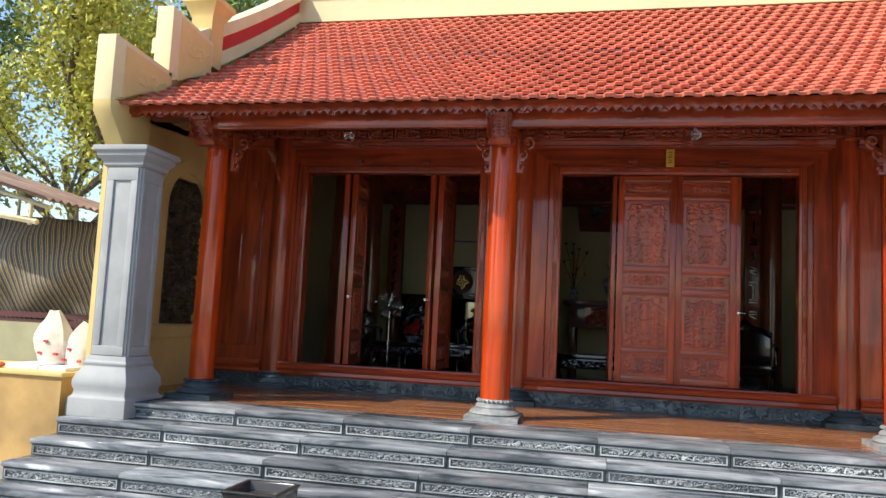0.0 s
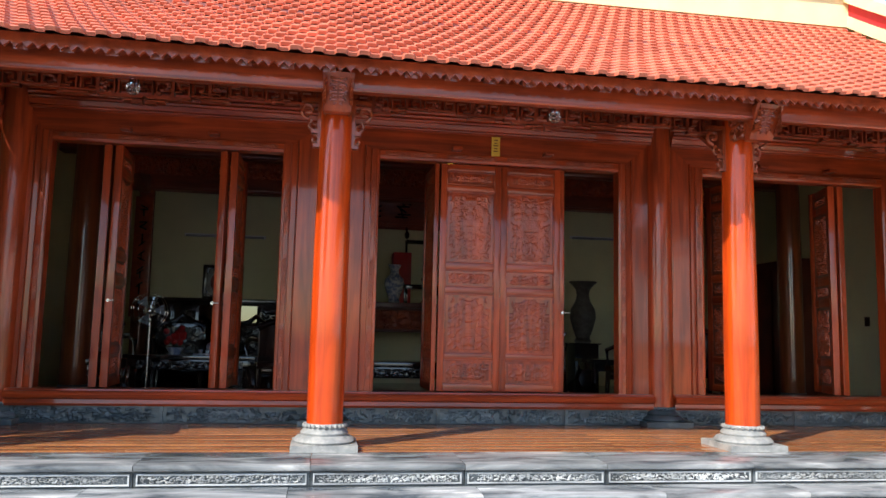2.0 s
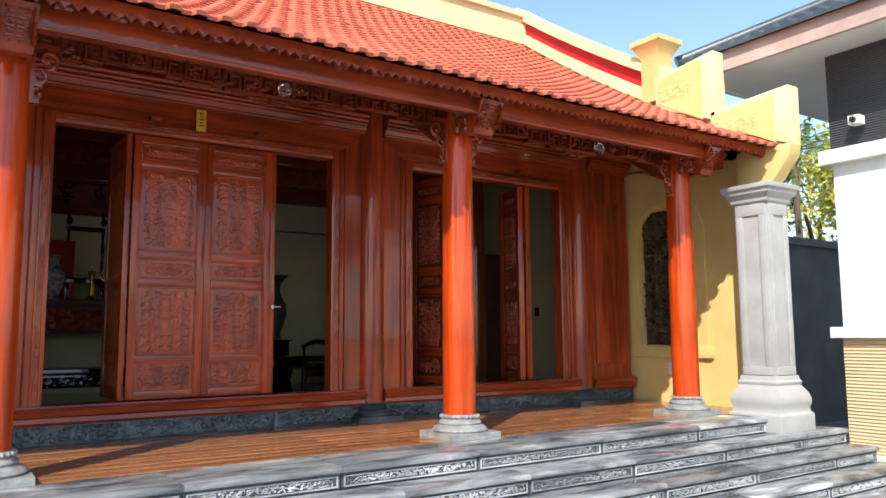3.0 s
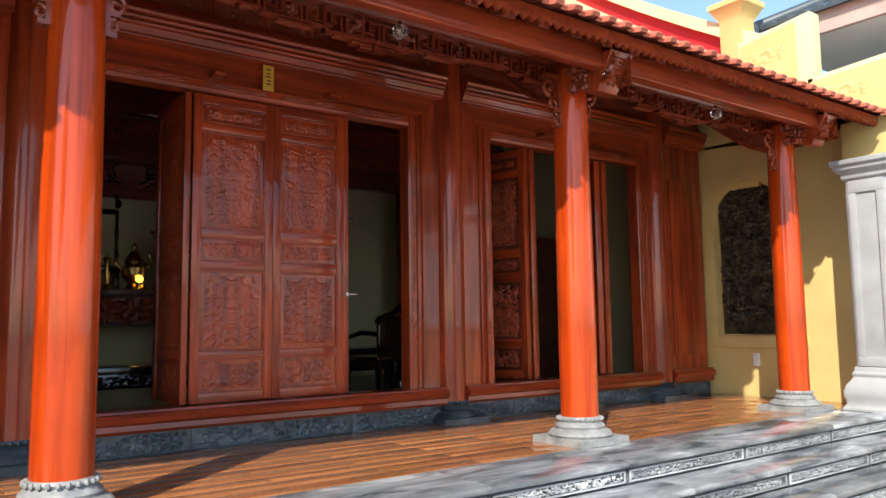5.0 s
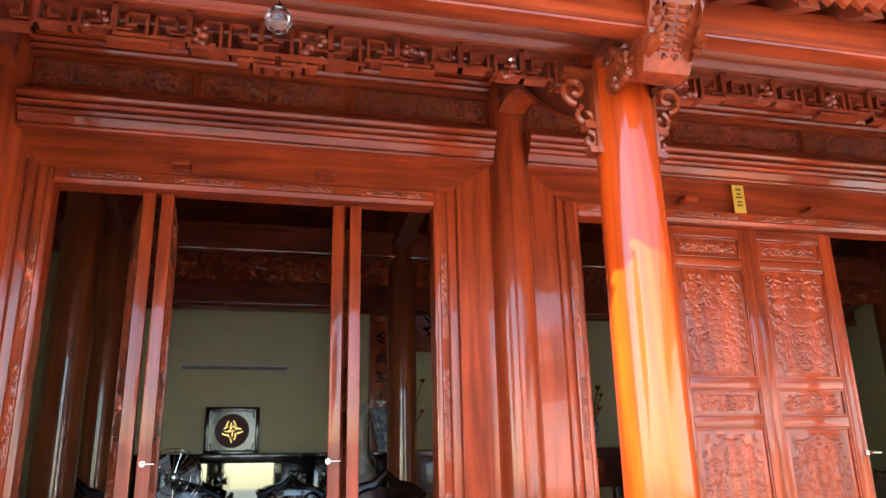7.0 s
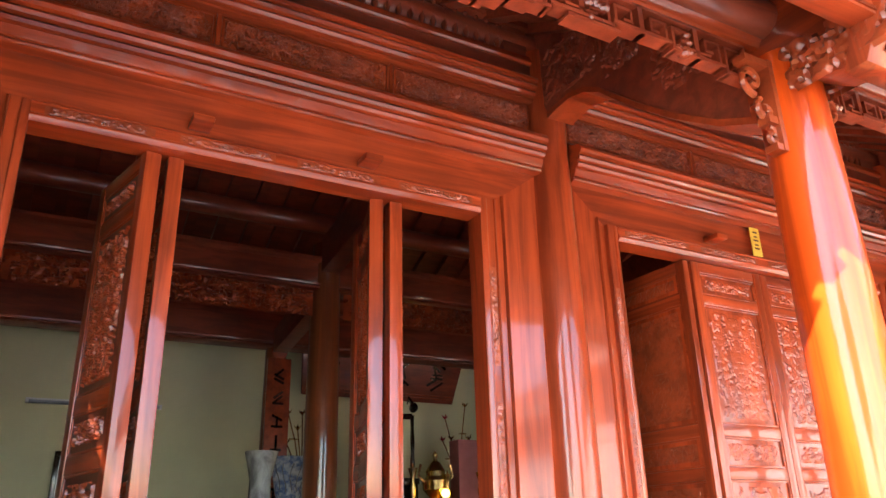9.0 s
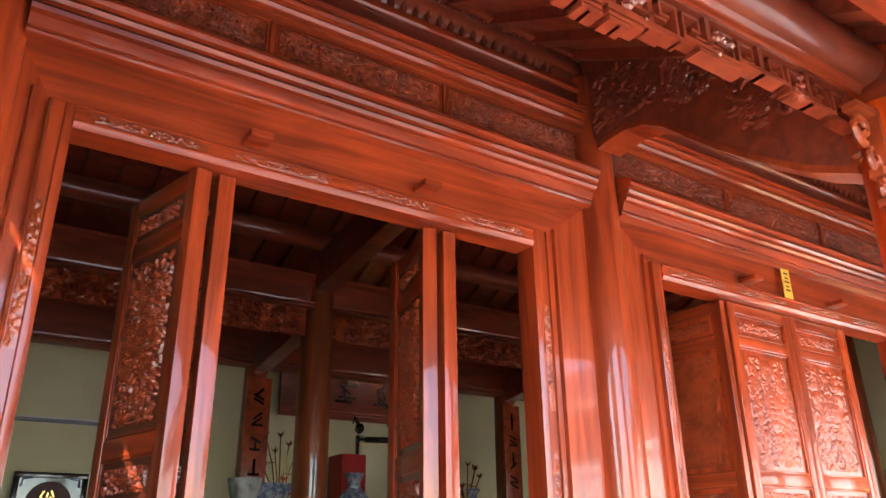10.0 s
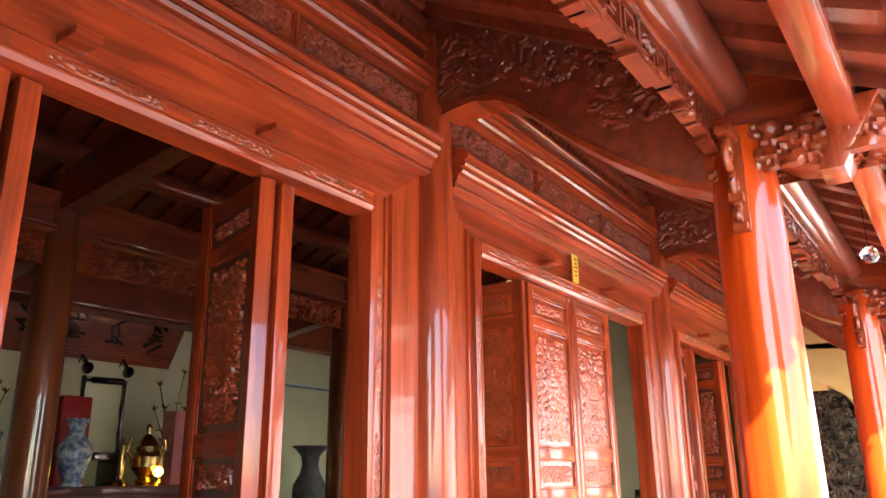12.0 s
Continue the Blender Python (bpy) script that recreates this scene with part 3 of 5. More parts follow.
for x in COL_X:
    for s in (-1, 1):
        if abs(x + s * 0.3) > 4.7:
            continue
        whole("scroll_bracket", scroll(s).moved(Matrix.Translation((x + s * 0.112, 7.0, 2.915)) @ Matrix.Diagonal((1, 1, 1.06, 1))), wood_carved, "pierced scroll-carved wooden bracket on a column top", "bracket", "scroll brackets", smooth=True)
    # bracket beam that carries the eave, with a carved end block
    br = thing("eave_bracket", "heavy carved timber eave bracket with a fret-carved end block", "bracket", "eave brackets")
    prof = [(7.12, 3.34), (7.0, 3.29), (6.95, 3.24), (6.80, 3.14), (6.70, 3.12), (6.56, 3.35), (6.62, 3.42), (7.12, 3.66)]
    part("bracket_beam", Build().extrude(prof, x - 0.085, x + 0.085), wood_y, br, bevel=0.01)
    for s in (-1, 1):
        r = relief(0.62, 0.20, 50, 18, 0.025, 77, 1.4)
        m = Matrix.Translation((x + s * 0.084, 6.50 if s < 0 else 7.12, 3.14)) @ pose(0, 0, 0, 0, 0, 90 if s > 0 else -90)
        if s < 0:
            m = Matrix.Translation((x - 0.084, 7.12, 3.14)) @ pose(0, 0, 0, 0, 0, -90)
        else:
            m = Matrix.Translation((x + 0.084, 6.50, 3.14)) @ pose(0, 0, 0, 0, 0, 90)
        part("carving", r.moved(m), wood_carved, br)
    cap = Build().add([(-0.113, 0.02, 0.25), (0.113, 0.02, 0.25), (0.098, 0.165, 0.0), (-0.098, 0.165, 0.0), (-0.113, 0.15, 0.25), (0.113, 0.15, 0.25), (0.098, 0.25, 0.0), (-0.098, 0.25, 0.0)],
                      [(0, 1, 2, 3), (7, 6, 5, 4), (0, 4, 5, 1), (1, 5, 6, 2), (2, 6, 7, 3), (3, 7, 4, 0)])
    part("end_block", cap.moved(Matrix.Translation((x, 6.48, 3.10))), wood_v, br, bevel=0.008)
    b = Build()
    for z, hw in ((0.06, 0.03), (0.085, 0.055), (0.11, 0.04), (0.135, 0.06), (0.16, 0.035), (0.185, 0.06), (0.21, 0.045), (0.232, 0.06)):
        z *= 0.9
        y = 0.165 - 0.145 * z / 0.25
        b.box(-hw, -0.008, y - 0.006, y + 0.01, z - 0.005, z + 0.005)
        b.box(0.008, hw, y - 0.006, y + 0.01, z - 0.005, z + 0.005)
        b.box(-hw, -hw + 0.009, y - 0.006, y + 0.01, z - 0.012, z + 0.012)
        b.box(hw - 0.009, hw, y - 0.006, y + 0.01, z - 0.012, z + 0.012)
        tagged(part("fret_carving", b.moved(Matrix.Translation((x, 6.478, 3.10))), wood_carved, br, smooth=False), kind="stuff")
    # arched tie beam between porch column and wall column
    tie = thing("arched_tie_beam", "carved arched timber tie beam under the porch roof", "beam", "arched tie beams")
    low = [(7.10, 3.12), (7.275, 3.20), (7.49, 3.35), (7.66, 3.487), (7.79, 3.605), (7.935, 3.743), (8.046, 3.809), (8.168, 3.841), (8.28, 3.835), (8.36, 3.822)]
    prof = low + [(8.40, 3.90), (8.46, 4.55), (7.9, 4.2), (7.10, 3.80)]
    part("tie_body", Build().extrude(prof, x - 0.065, x + 0.065), wood_roof, tie, bevel=0.008)
    for yc, zc, wc, hc in ((8.40, 3.90, 0.46, 0.36), (7.92, 3.79, 0.30, 0.36), (7.60, 3.48, 0.42, 0.42)):
        for s in (-1, 1):
            y0 = yc if s < 0 else yc - wc
            rl = relief(wc, hc, 70, 70, 0.014, 88, 1.4, 0.7)
            part("carving", rl.moved(Matrix.Translation((x + s * 0.0645, y0, zc)) @ pose(0, 0, 0, 0, 0, s * 90)), wood_roof, tie)
    rim = Build()
    for (ya, za), (yb, zb) in zip(low, low[1:]):
        rim.add([(x + sx, yy, zz + dz) for yy, zz in ((ya, za), (yb, zb)) for sx in (-0.085, 0.085) for dz in (-0.016, 0.016)],
                [(0, 1, 3, 2), (4, 6, 7, 5), (0, 4, 5, 1), (2, 3, 7, 6), (0, 2, 6, 4), (1, 5, 7, 3)])
    part("rim_moulding", rim, wood_carved, tie)

# ---- roof: boards, rafters, fascia, ridge ----
ys = np.linspace(EAVE_Y, RIDGE_Y, 15)
allys = np.concatenate([ys, 2 * RIDGE_Y - ys[::-1][1:]])
b = Build()
bys = [6.42] + [float(y) for y in allys[1:]]
prof = [(y, roof_z(y) - 0.09) for y in bys] + [(y, roof_z(y) - 0.045) for y in bys[::-1]]
b.extrude(prof, -GABLE + 0.12, GABLE - 0.12)
whole("ceiling", b, wood_roof, "red-brown timber roof boarding over porch and room", "ceiling", kind="structure")
rys = [6.44] + [float(y) for y in allys[1:-1]] + [14.44]
prof = [(y, roof_z(y) - 0.155) for y in rys] + [(y, roof_z(y) - 0.088) for y in rys[::-1]]
raf = Build().extrude(prof, -0.045, 0.045).mesh("rafter", wood_roof)
for k in range(37):
    o = tagged(part("rafter", raf, None), "red-brown timber rafter under the roof", "rafter", "roof rafters")
    o.location = (-5.13 + k * 0.285, 0, 0)
for y, rr in ((7.0, 0.08), (8.56, 0.10), (9.5, 0.09), (10.4, 0.10), (11.3, 0.09), (12.2, 0.10), (13.3, 0.09)):
    z = roof_z(y) - 0.17 - rr
    p = Build().tube([(-5.28, y, z), (5.28, y, z)], rr, 14)
    whole("purlin", p, wood_roof, "round red-brown timber purlin carrying the rafters", "purlin", "purlins")
# long moulded beams inside, front and rear of the room
for y, z0, z1 in ((12.03, 3.88, 4.20), (13.50, 3.67, 4.10)):
    prof = [(y - 0.08, z0), (y - 0.10, z0 + 0.012), (y - 0.10, z0 + 0.03), (y - 0.085, z0 + 0.036), (y - 0.105, z0 + 0.042), (y - 0.11, z0 + 0.058), (y - 0.08, z0 + 0.066), (y - 0.08, z1 - 0.06), (y - 0.10, z1 - 0.05), (y - 0.12, z1 - 0.03), (y - 0.12, z1), (y + 0.1, z1), (y + 0.1, z0)]
    whole("room_beam", Build().extrude(prof, -5.28, 5.28), wood_roof, "long moulded timber beam across the room", "beam", "room beams")
for x in COL_X:
    prof = [(8.65, 4.05), (10.4, 4.25), (11.93, 4.05), (11.93, 4.4), (10.4, 4.62), (8.65, 4.4)]
    whole("cross_beam", Build().extrude(prof, x - 0.09, x + 0.09), wood_roof, "heavy timber cross beam between inner columns", "beam", "cross beams", bevel=0.01)
    prof = [(12.3, 3.75), (13.4, 3.6), (13.4, 3.85), (12.3, 4.1)]
    whole("rear_tie_beam", Build().extrude(prof, x - 0.08, x + 0.08), wood_roof, "timber tie beam between rear columns", "beam", "rear tie beams", bevel=0.01)

# scalloped fascia under the tile edge
n, w = 150, 10.44 / 150
fascia = thing("eave_fascia", "scalloped red-brown timber fascia under the tile edge", "fascia", kind="structure")
edge = [(0, 3.352), (0.25 * w, 3.338), (0.5 * w, 3.318), (0.75 * w, 3.338), (w, 3.352)]
part("fascia_board", Build().box(-5.22, 5.22, 6.40, 6.423, 3.352, 3.42), wood_carved, fascia)
tooth = Build().extrude(edge, 6.40, 6.423, "y").mesh("scallop", wood_carved, smooth=False)
for k in range(n):
    part("scallop", tooth, None, fascia).location = (-5.22 + k * w, 0, 0)
ridge = thing("roof_ridge", "cream painted masonry ridge along the roof", "ridge", kind="structure")
part("ridge_wall", Build().box(-5.3, 5.3, 10.28, 10.52, roof_z(RIDGE_Y) - 0.05, roof_z(RIDGE_Y) + 0.35), cream_paint, ridge)
part("ridge_cap", Build().box(-5.3, 5.3, 10.22, 10.58, roof_z(RIDGE_Y) + 0.35, roof_z(RIDGE_Y) + 0.43), cream_paint, ridge)

# ---- gable walls with stepped parapets, niches and pillars ----
def arch(y0, y1, z0, z1, n=12):
    """Arched outline in (y, z), from lower left round to lower right."""
    r = (y1 - y0) / 2
    cy, cz = (y0 + y1) / 2, z1 - r
    return [(y0, z0)] + [(cy - r * math.cos(math.pi * i / n), cz + r * math.sin(math.pi * i / n)) for i in range(n + 1)] + [(y1, z0)]


def gable(n, s):
    w = thing("wall_gable_%d" % n, "yellow painted gable wall with stepped parapet, red band and arched niche", "wall", kind="structure")
    xi, xo = s * GABLE, s * (GABLE + 0.22)
    # inner face pieces round the niche
    ny0, ny1, nz0, nz1 = 7.52, 8.37, 1.35, 3.08
    a = arch(ny0, ny1, nz0, nz1)
    top = 3.55
    def sheet(poly, x0, x1, material, name):
        part(name, Build().extrude(poly, x0, x1), material, w)
    sheet([(6.5, 0.6), (ny0, 0.6), (ny0, top), (6.5, top)], xi, xi + s * 0.05, yellow_paint, "wall_face")
    sheet([(ny1, 0.6), (8.66, 0.6), (8.66, top), (ny1, top)], xi, xo, yellow_paint, "wall_face")
    sheet([(ny0, 0.6), (ny1, 0.6), (ny1, nz0), (ny0, nz0)], xi, xo, yellow_paint, "wall_face")
    half = len(a) // 2
    sheet([p for p in a[1:half + 1]] + [(a[half][0], top), (ny0, top)], xi, xo, yellow_paint, "wall_face")
    sheet([p for p in a[half:-1]] + [(ny1, top), (a[half][0], top)], xi, xo, yellow_paint, "wall_face")
    part("niche_back", Build().box(*sorted((xi + s * 0.09, xi + s * 0.21)), ny0 - 0.02, ny1 + 0.02, nz0 - 0.02, nz1 + 0.02), yellow_paint, w)
    # raised surround and sill
    o = arch(ny0 - 0.14, ny1 + 0.14, nz0 - 0.13, nz1 + 0.14)
    b = Build()
    k = len(a)
    for i in range(k - 1):
        q = [a[i], a[i + 1], o[i + 1], o[i]]
        b.extrude(q, xi - s * 0.03, xi)
    part("niche_surround", b, yellow_paint, w)
    part("niche_sill", Build().box(*sorted((xi - s * 0.05, xi)), ny0 - 0.2, ny1 + 0.2, nz0 - 0.13, nz0), yellow_paint, w, bevel=0.01)
    # body above and behind
    sheet([(8.66, 0.6), (14.4, 0.6), (14.4, 3.4)] + [(float(y), roof_z(y) + 0.05) for y in allys[::-1] if 8.66 < y < 14.3] + [(8.66, roof_z(8.66) + 0.05)], xi, xo, yellow_paint, "wall_body")
    sheet([(6.5, 3.40), (8.66, 3.54)] + [(float(y), roof_z(y) + 0.05) for y in allys[::-1] if 6.5 < y < 8.66] + [(6.5, roof_z(6.5) + 0.05)], xi, xo, yellow_paint, "wall_body")
    # bands that follow the slope: cream, red, cream cap
    def band(d0, d1, x0, x1, material, name, ya):
        yy = [y for y in allys if y >= ya]
        yy[0] = ya
        for h in (1, -1):
            ym = [float(y) if h > 0 else 2 * RIDGE_Y - float(y) for y in yy if y <= RIDGE_Y + 0.01]
            q = [(y, roof_z(y) + d0) for y in ym] + [(y, roof_z(y) + d1) for y in ym[::-1]]
            part(name, Build().extrude(q, x0, x1), material, w)
    band(0.03, 0.20, s * 5.24, s * 5.38, cream_paint, "cream_band", 6.4)
    band(0.20, 0.40, s * 5.26, s * 5.36, red_paint, "red_band", 7.02)
    band(0.40, 0.56, s * 5.18, s * 5.40, cream_paint, "parapet_cap", 7.02)
    # stepped end blocks with sloping shoulders
    def block(y0, y1, z0, zt, slope, name):
        p = [(y0, z0), (y1, max(z0, roof_z(y1))), (y1, zt - slope), (y0, zt)]
        part(name, Build().extrude(p, s * 5.15, s * 5.34), cream_paint, w, bevel=0.012)
        part("step_face", Build().extrude([(y0 + 0.16, max(z0, roof_z(y0 + 0.16)) + 0.05), (y1 - 0.03, roof_z(y1) + 0.05), (y1 - 0.03, zt - slope - 0.05), (y0 + 0.16, zt - 0.06)], s * 5.142, s * 5.152), yellow_paint, w)
    block(6.12, 7.05, 3.40, 4.02, 0.06, "parapet_step")
    block(6.98, 7.80, 3.85, 4.66, 0.10, "parapet_step")
    # relief scrolls on the steps
    for y, z in ((6.45, 3.66), (7.25, 4.24)):
        r = relief(0.5, 0.16, 40, 14, 0.012, 91, 0.8)
        m = Matrix.Translation((s * 5.141, y + (0.5 if s > 0 else 0), z)) @ pose(0, 0, 0, 0, 0, -90 if s > 0 else 90)
        part("relief_scroll", r.moved(m), yellow_paint, w)
    # corbel under the first step, post with flared cap
    part("corbel", Build().extrude([(6.12, 3.42), (6.14, 3.30), (6.30, 3.10), (6.42, 2.97), (6.75, 2.97), (6.75, 3.42)], s * 5.15, s * 5.34), yellow_paint, w, bevel=0.015)
    post = Build().lathe([(0.13, 4.3), (0.13, 4.86), (0.15, 4.90), (0.2, 5.0), (0.22, 5.02), (0.22, 5.08), (0.0, 5.12)], s * 5.29, 7.88, flat=True)
    part("parapet_post", post, yellow_paint, w)
    sheet([(7.8, 3.0), (10.4, 3.0), (10.4, 4.0), (7.8, 4.0)], xi + s * 0.02, xo - s * 0.02, yellow_paint, "wall_core")
    return w


gable(1, -1)
gable(2, 1)


def relief_plaque(n, s):
    t = thing("niche_relief", "dark bronze-coloured carved relief panel set in an arched niche", "relief", "niche reliefs")
    a = arch(7.53, 8.36, 1.36, 3.07)
    r = relief(0.82, 1.7, 90, 180, 0.07, 200 + n, 1.8, 0.6)
    # draw the grid's top rows down to the arch
    r.v = [(x, y, min(z, 1.28 + math.sqrt(max(0.0, 0.41 ** 2 - (x - 0.41) ** 2)))) for x, y, z in r.v]
    m = Matrix.Translation((s * (GABLE + 0.085), 8.355 if s > 0 else 7.535, 1.365)) @ pose(0, 0, 0, 0, 0, -90 if s > 0 else 90)
    part("carving", r.moved(m), mat("dark_bronze_%d" % n, (0.035, 0.028, 0.02), (0.10, 0.075, 0.04), 0.4, metal=0.3, scale=(14, 14, 14), bump=0.4, bump_scale=30, c3=(0.2, 0.15, 0.07)), t)
    return t


relief_plaque(1, -1)
relief_plaque(2, 1)


def pillar(s):
    p = thing("masonry_pillar", "square grey painted pillar with moulded base and capital", "pillar", "corner pillars", at=(s * 5.03, 6.42, RISE * 4))
    w = Build().lathe([(0.285, 0), (0.285, 0.16), (0.262, 0.18), (0.255, 0.22), (0.27, 0.26), (0.272, 0.31), (0.25, 0.37), (0.215, 0.42), (0.205, 0.44), (0.215, 0.455), (0.215, 0.475), (0.20, 0.485), (0.195, 0.53)], flat=True)
    part("pillar_base", w, grey_paint, p, bevel=0.006)
    part("pillar_shaft", Build().lathe([(0.175, 0.53), (0.175, 2.27)], flat=True), grey_paint, p, bevel=0.006)
    for k in range(4):
        b = Build()
        b.box(-0.155, 0.155, -0.193, -0.17, 0.535, 0.62).box(-0.155, 0.155, -0.193, -0.17, 2.12, 2.235).box(-0.155, -0.09, -0.193, -0.17, 0.62, 2.12).box(0.09, 0.155, -0.193, -0.17, 0.62, 2.12)
        part("shaft_panel", b.moved(pose(0, 0, 0, 0, 0, 90 * k)), grey_paint, p, bevel=0.006)
    cap = Build().lathe([(0.185, 2.24), (0.205, 2.26), (0.205, 2.29), (0.225, 2.31), (0.25, 2.34), (0.25, 2.37), (0.275, 2.385), (0.275, 2.43), (0.2, 2.44)], flat=True)
    part("capital", cap, grey_paint, p, bevel=0.004)
    return p


pillar(-1)
pillar(1)

# ---- room shell ----
whole("wall_back", Build().box(-5.4, 5.4, BACK_Y, BACK_Y + 0.2, FLOOR, 4.0), inner_paint, "pale olive painted back wall of the room", "wall", kind="structure")
for s in (-1, 1):
    whole("wall_side_%d" % (1 if s < 0 else 2), Build().box(*sorted((s * 5.28, s * 5.396)), 8.62, 14.2, FLOOR, 4.6), inner_paint, "pale olive painted side wall of the room", "wall", kind="structure")

# ---- neighbour house, yard walls and planting ----
def ribs(x, y0, y1, z0, z1, n):
    b = Build()
    for k in range(n):
        a = z0 + (z1 - z0) * k / n
        c = z0 + (z1 - z0) * (k + 1) / n
        b.add([(x, y0, a), (x, y1, a), (x - 0.012, y1, (a + c) / 2), (x - 0.012, y0, (a + c) / 2), (x, y0, c), (x, y1, c)], [(0, 1, 2, 3), (3, 2, 5, 4)])
    return b


NX, NY = 6.35, 6.35
nb = thing("neighbour_house", "white house with ribbed tan base and grey tile roof", "house", at=(0, 0, 0))
part("wall", Build().box(NX, 16, -9, NY, 0, 4.7), white_paint, nb)
part("base_course", Build().box(NX - 0.03, NX + 0.1, -9, NY + 0.02, 0, 0.07), mat("brick_base", (0.42, 0.27, 0.17), (0.5, 0.36, 0.26), 0.8, scale=(9, 4, 14), bump=0.3, bump_scale=30), nb)
part("white_ledge", Build().box(NX - 0.2, NX + 0.1, -9, NY + 0.12, 0.07, 0.22), white_paint, nb, bevel=0.01)
part("ribbed_cladding", ribs(NX - 0.01, -9, NY + 0.005, 0.22, 1.44, 34), tan_clad, nb, "tan horizontally ribbed cladding", smooth=False)
part("window_ledge", Build().box(NX - 0.1, NX + 0.1, -9, NY + 0.1, 1.44, 1.56), white_paint, nb, bevel=0.01)
part("cornice_ledge", Build().box(NX - 0.12, NX + 0.1, -9, NY + 0.1, 3.36, 3.52), white_paint, nb, bevel=0.01)
part("grey_cladding", ribs(NX - 0.01, -9, NY + 0.005, 3.52, 4.62, 40), dark_clad, nb, "dark grey ribbed cladding", smooth=False)
part("soffit", Build().box(5.74, 16, -9, 7.72, 4.62, 4.68), white_paint, nb, "off-white painted soffit")
part("gutter_fascia", Build().box(5.70, 5.76, -9, 7.74, 4.60, 4.84), mat("pinkish_fascia", (0.52, 0.38, 0.33), (0.48, 0.35, 0.30), 0.6), nb)
part("gutter_fascia", Build().box(5.70, 16, 7.70, 7.76, 4.60, 4.84), white_paint, nb)
rt = Build()
for k in range(90):
    y = 7.8 - 0.19 * k
    for j in range(12):
        x = 5.62 + 0.3 * j
        z = 4.85 + 0.15 * j
        if y > 7.8 - 0.3 * j:
            continue
        rt.add([(x, y, z), (x, y - 0.06, z + 0.035), (x, y - 0.13, z + 0.035), (x, y - 0.19, z), (x + 0.33, y, z + 0.13), (x + 0.33, y - 0.06, z + 0.165), (x + 0.33, y - 0.13, z + 0.165), (x + 0.33, y - 0.19, z + 0.13),
                (x, y, z - 0.03), (x, y - 0.19, z - 0.03)],
               [(0, 1, 5, 4), (1, 2, 6, 5), (2, 3, 7, 6), (8, 0, 1), (8, 1, 2, 9), (9, 2, 3)])
tagged(part("roof_tiles", rt, slate, nb, "blue-grey wavy roof tiles"), kind="stuff")
part("roof_deck", Build().add([(5.7, 7.75, 4.83), (9.0, 4.45, 6.48), (9.0, -9, 6.48), (5.7, -9, 4.83), (14, 4.45, 6.48), (16, 7.75, 4.83)], [(0, 1, 2, 3), (0, 5, 4, 1)]), slate, nb)
part("hip_cap", Build().tube([(5.62, 7.84, 4.87), (7.3, 6.16, 5.7), (9.0, 4.46, 6.55)], 0.075, 10), slate, nb)
camr = thing("security_camera", "small white security camera fixed to the grey cladding", "camera", at=(NX - 0.02, 6.0, 3.78))
part("housing", Build().box(-0.17, -0.03, -0.06, 0.06, -0.05, 0.05), white_paint, camr, bevel=0.012)
part("bracket", Build().box(-0.05, 0.03, -0.025, 0.025, -0.025, 0.025), white_paint, camr)
part("lens", Build().tube([(-0.165, 0, 0), (-0.19, 0, 0)], 0.035, 12), black_wood, camr)

fence = thing("wall_yard_1", "tall dark grey yard wall in shade beside the house", "wall", kind="structure")
part("wall_body", Build().box(5.66, 14, 9.0, 9.2, 0, 2.95), fence_paint, fence)
part("coping", Build().box(5.66, 14, 8.94, 9.26, 2.95, 3.08), fence_paint, fence, bevel=0.01)
part("lamp_box", Build().box(7.6, 7.72, 8.93, 9.0, 2.45, 2.62), white_paint, fence, bevel=0.01)

# yard on the other side: low wall, sacks, tarpaulin and shed
low = thing("low_yard_wall", "low yellow painted masonry wall with a flat ledge", "wall")
part("wall_body", Build().box(-9.5, -5.68, 6.5, 7.35, 0, 0.84), mat("old_yellow_render", (0.52, 0.33, 0.12), (0.42, 0.26, 0.095), 0.85, scale=(2, 2, 2), bump=0.2, bump_scale=30, stain=0.35), low)
part("ledge", Build().box(-9.5, -5.66, 6.47, 7.38, 0.84, 0.88), yellow_paint, low, bevel=0.01)


def sack(x, y, z, w, h, seed, label):
    s = thing("sack", label, "sack", "cement sacks", at=(x, y, z))
    rnd = random.Random(seed)
    b = Build()
    rings = []
    for i in range(9):
        t = i / 8
        r = w * (0.90 + 0.22 * math.sin(2.6 * t) - 0.62 * t ** 2.5)
        for k in range(16):
            a = 2 * math.pi * k / 16
            q = 1 + 0.10 * math.sin(3 * a + 4 * t + seed) + 0.14 * t * math.sin(7 * a + seed) + rnd.uniform(-0.03, 0.03)
            peak = h * t * (1 + 0.16 * t * math.cos(2 * a + seed))
            b.v.append((r * q * math.cos(a) + (0.10 if seed == 5 else -0.06) * t, r * q * 0.6 * math.sin(a), peak))
    for i in range(8):
        for k in range(16):
            b.f.append((i * 16 + k, i * 16 + (k + 1) % 16, (i + 1) * 16 + (k + 1) % 16, (i + 1) * 16 + k))
    b.f += [tuple(range(16))[::-1], tuple(range(128, 144))]
    part("bag", b, mat("woven_plastic_%d" % seed, (0.68, 0.61, 0.50), (0.58, 0.51, 0.41), 0.7, scale=(12, 12, 12), bump=0.3, bump_scale=60), s)
    pr = mat("red_print_%d" % seed, (0.55, 0.03, 0.03), (0.5, 0.03, 0.03), 0.7)
    for dx, dz in ((-0.10, 0.13), (-0.04, 0.30), (0.08, 0.12)):
        part("printed_mark", Build().box(dx - 0.02, dx + 0.02, -w * 0.645, -w * 0.50, h * dz * 1.5, h * dz * 1.5 + 0.022), pr, s)
    return s


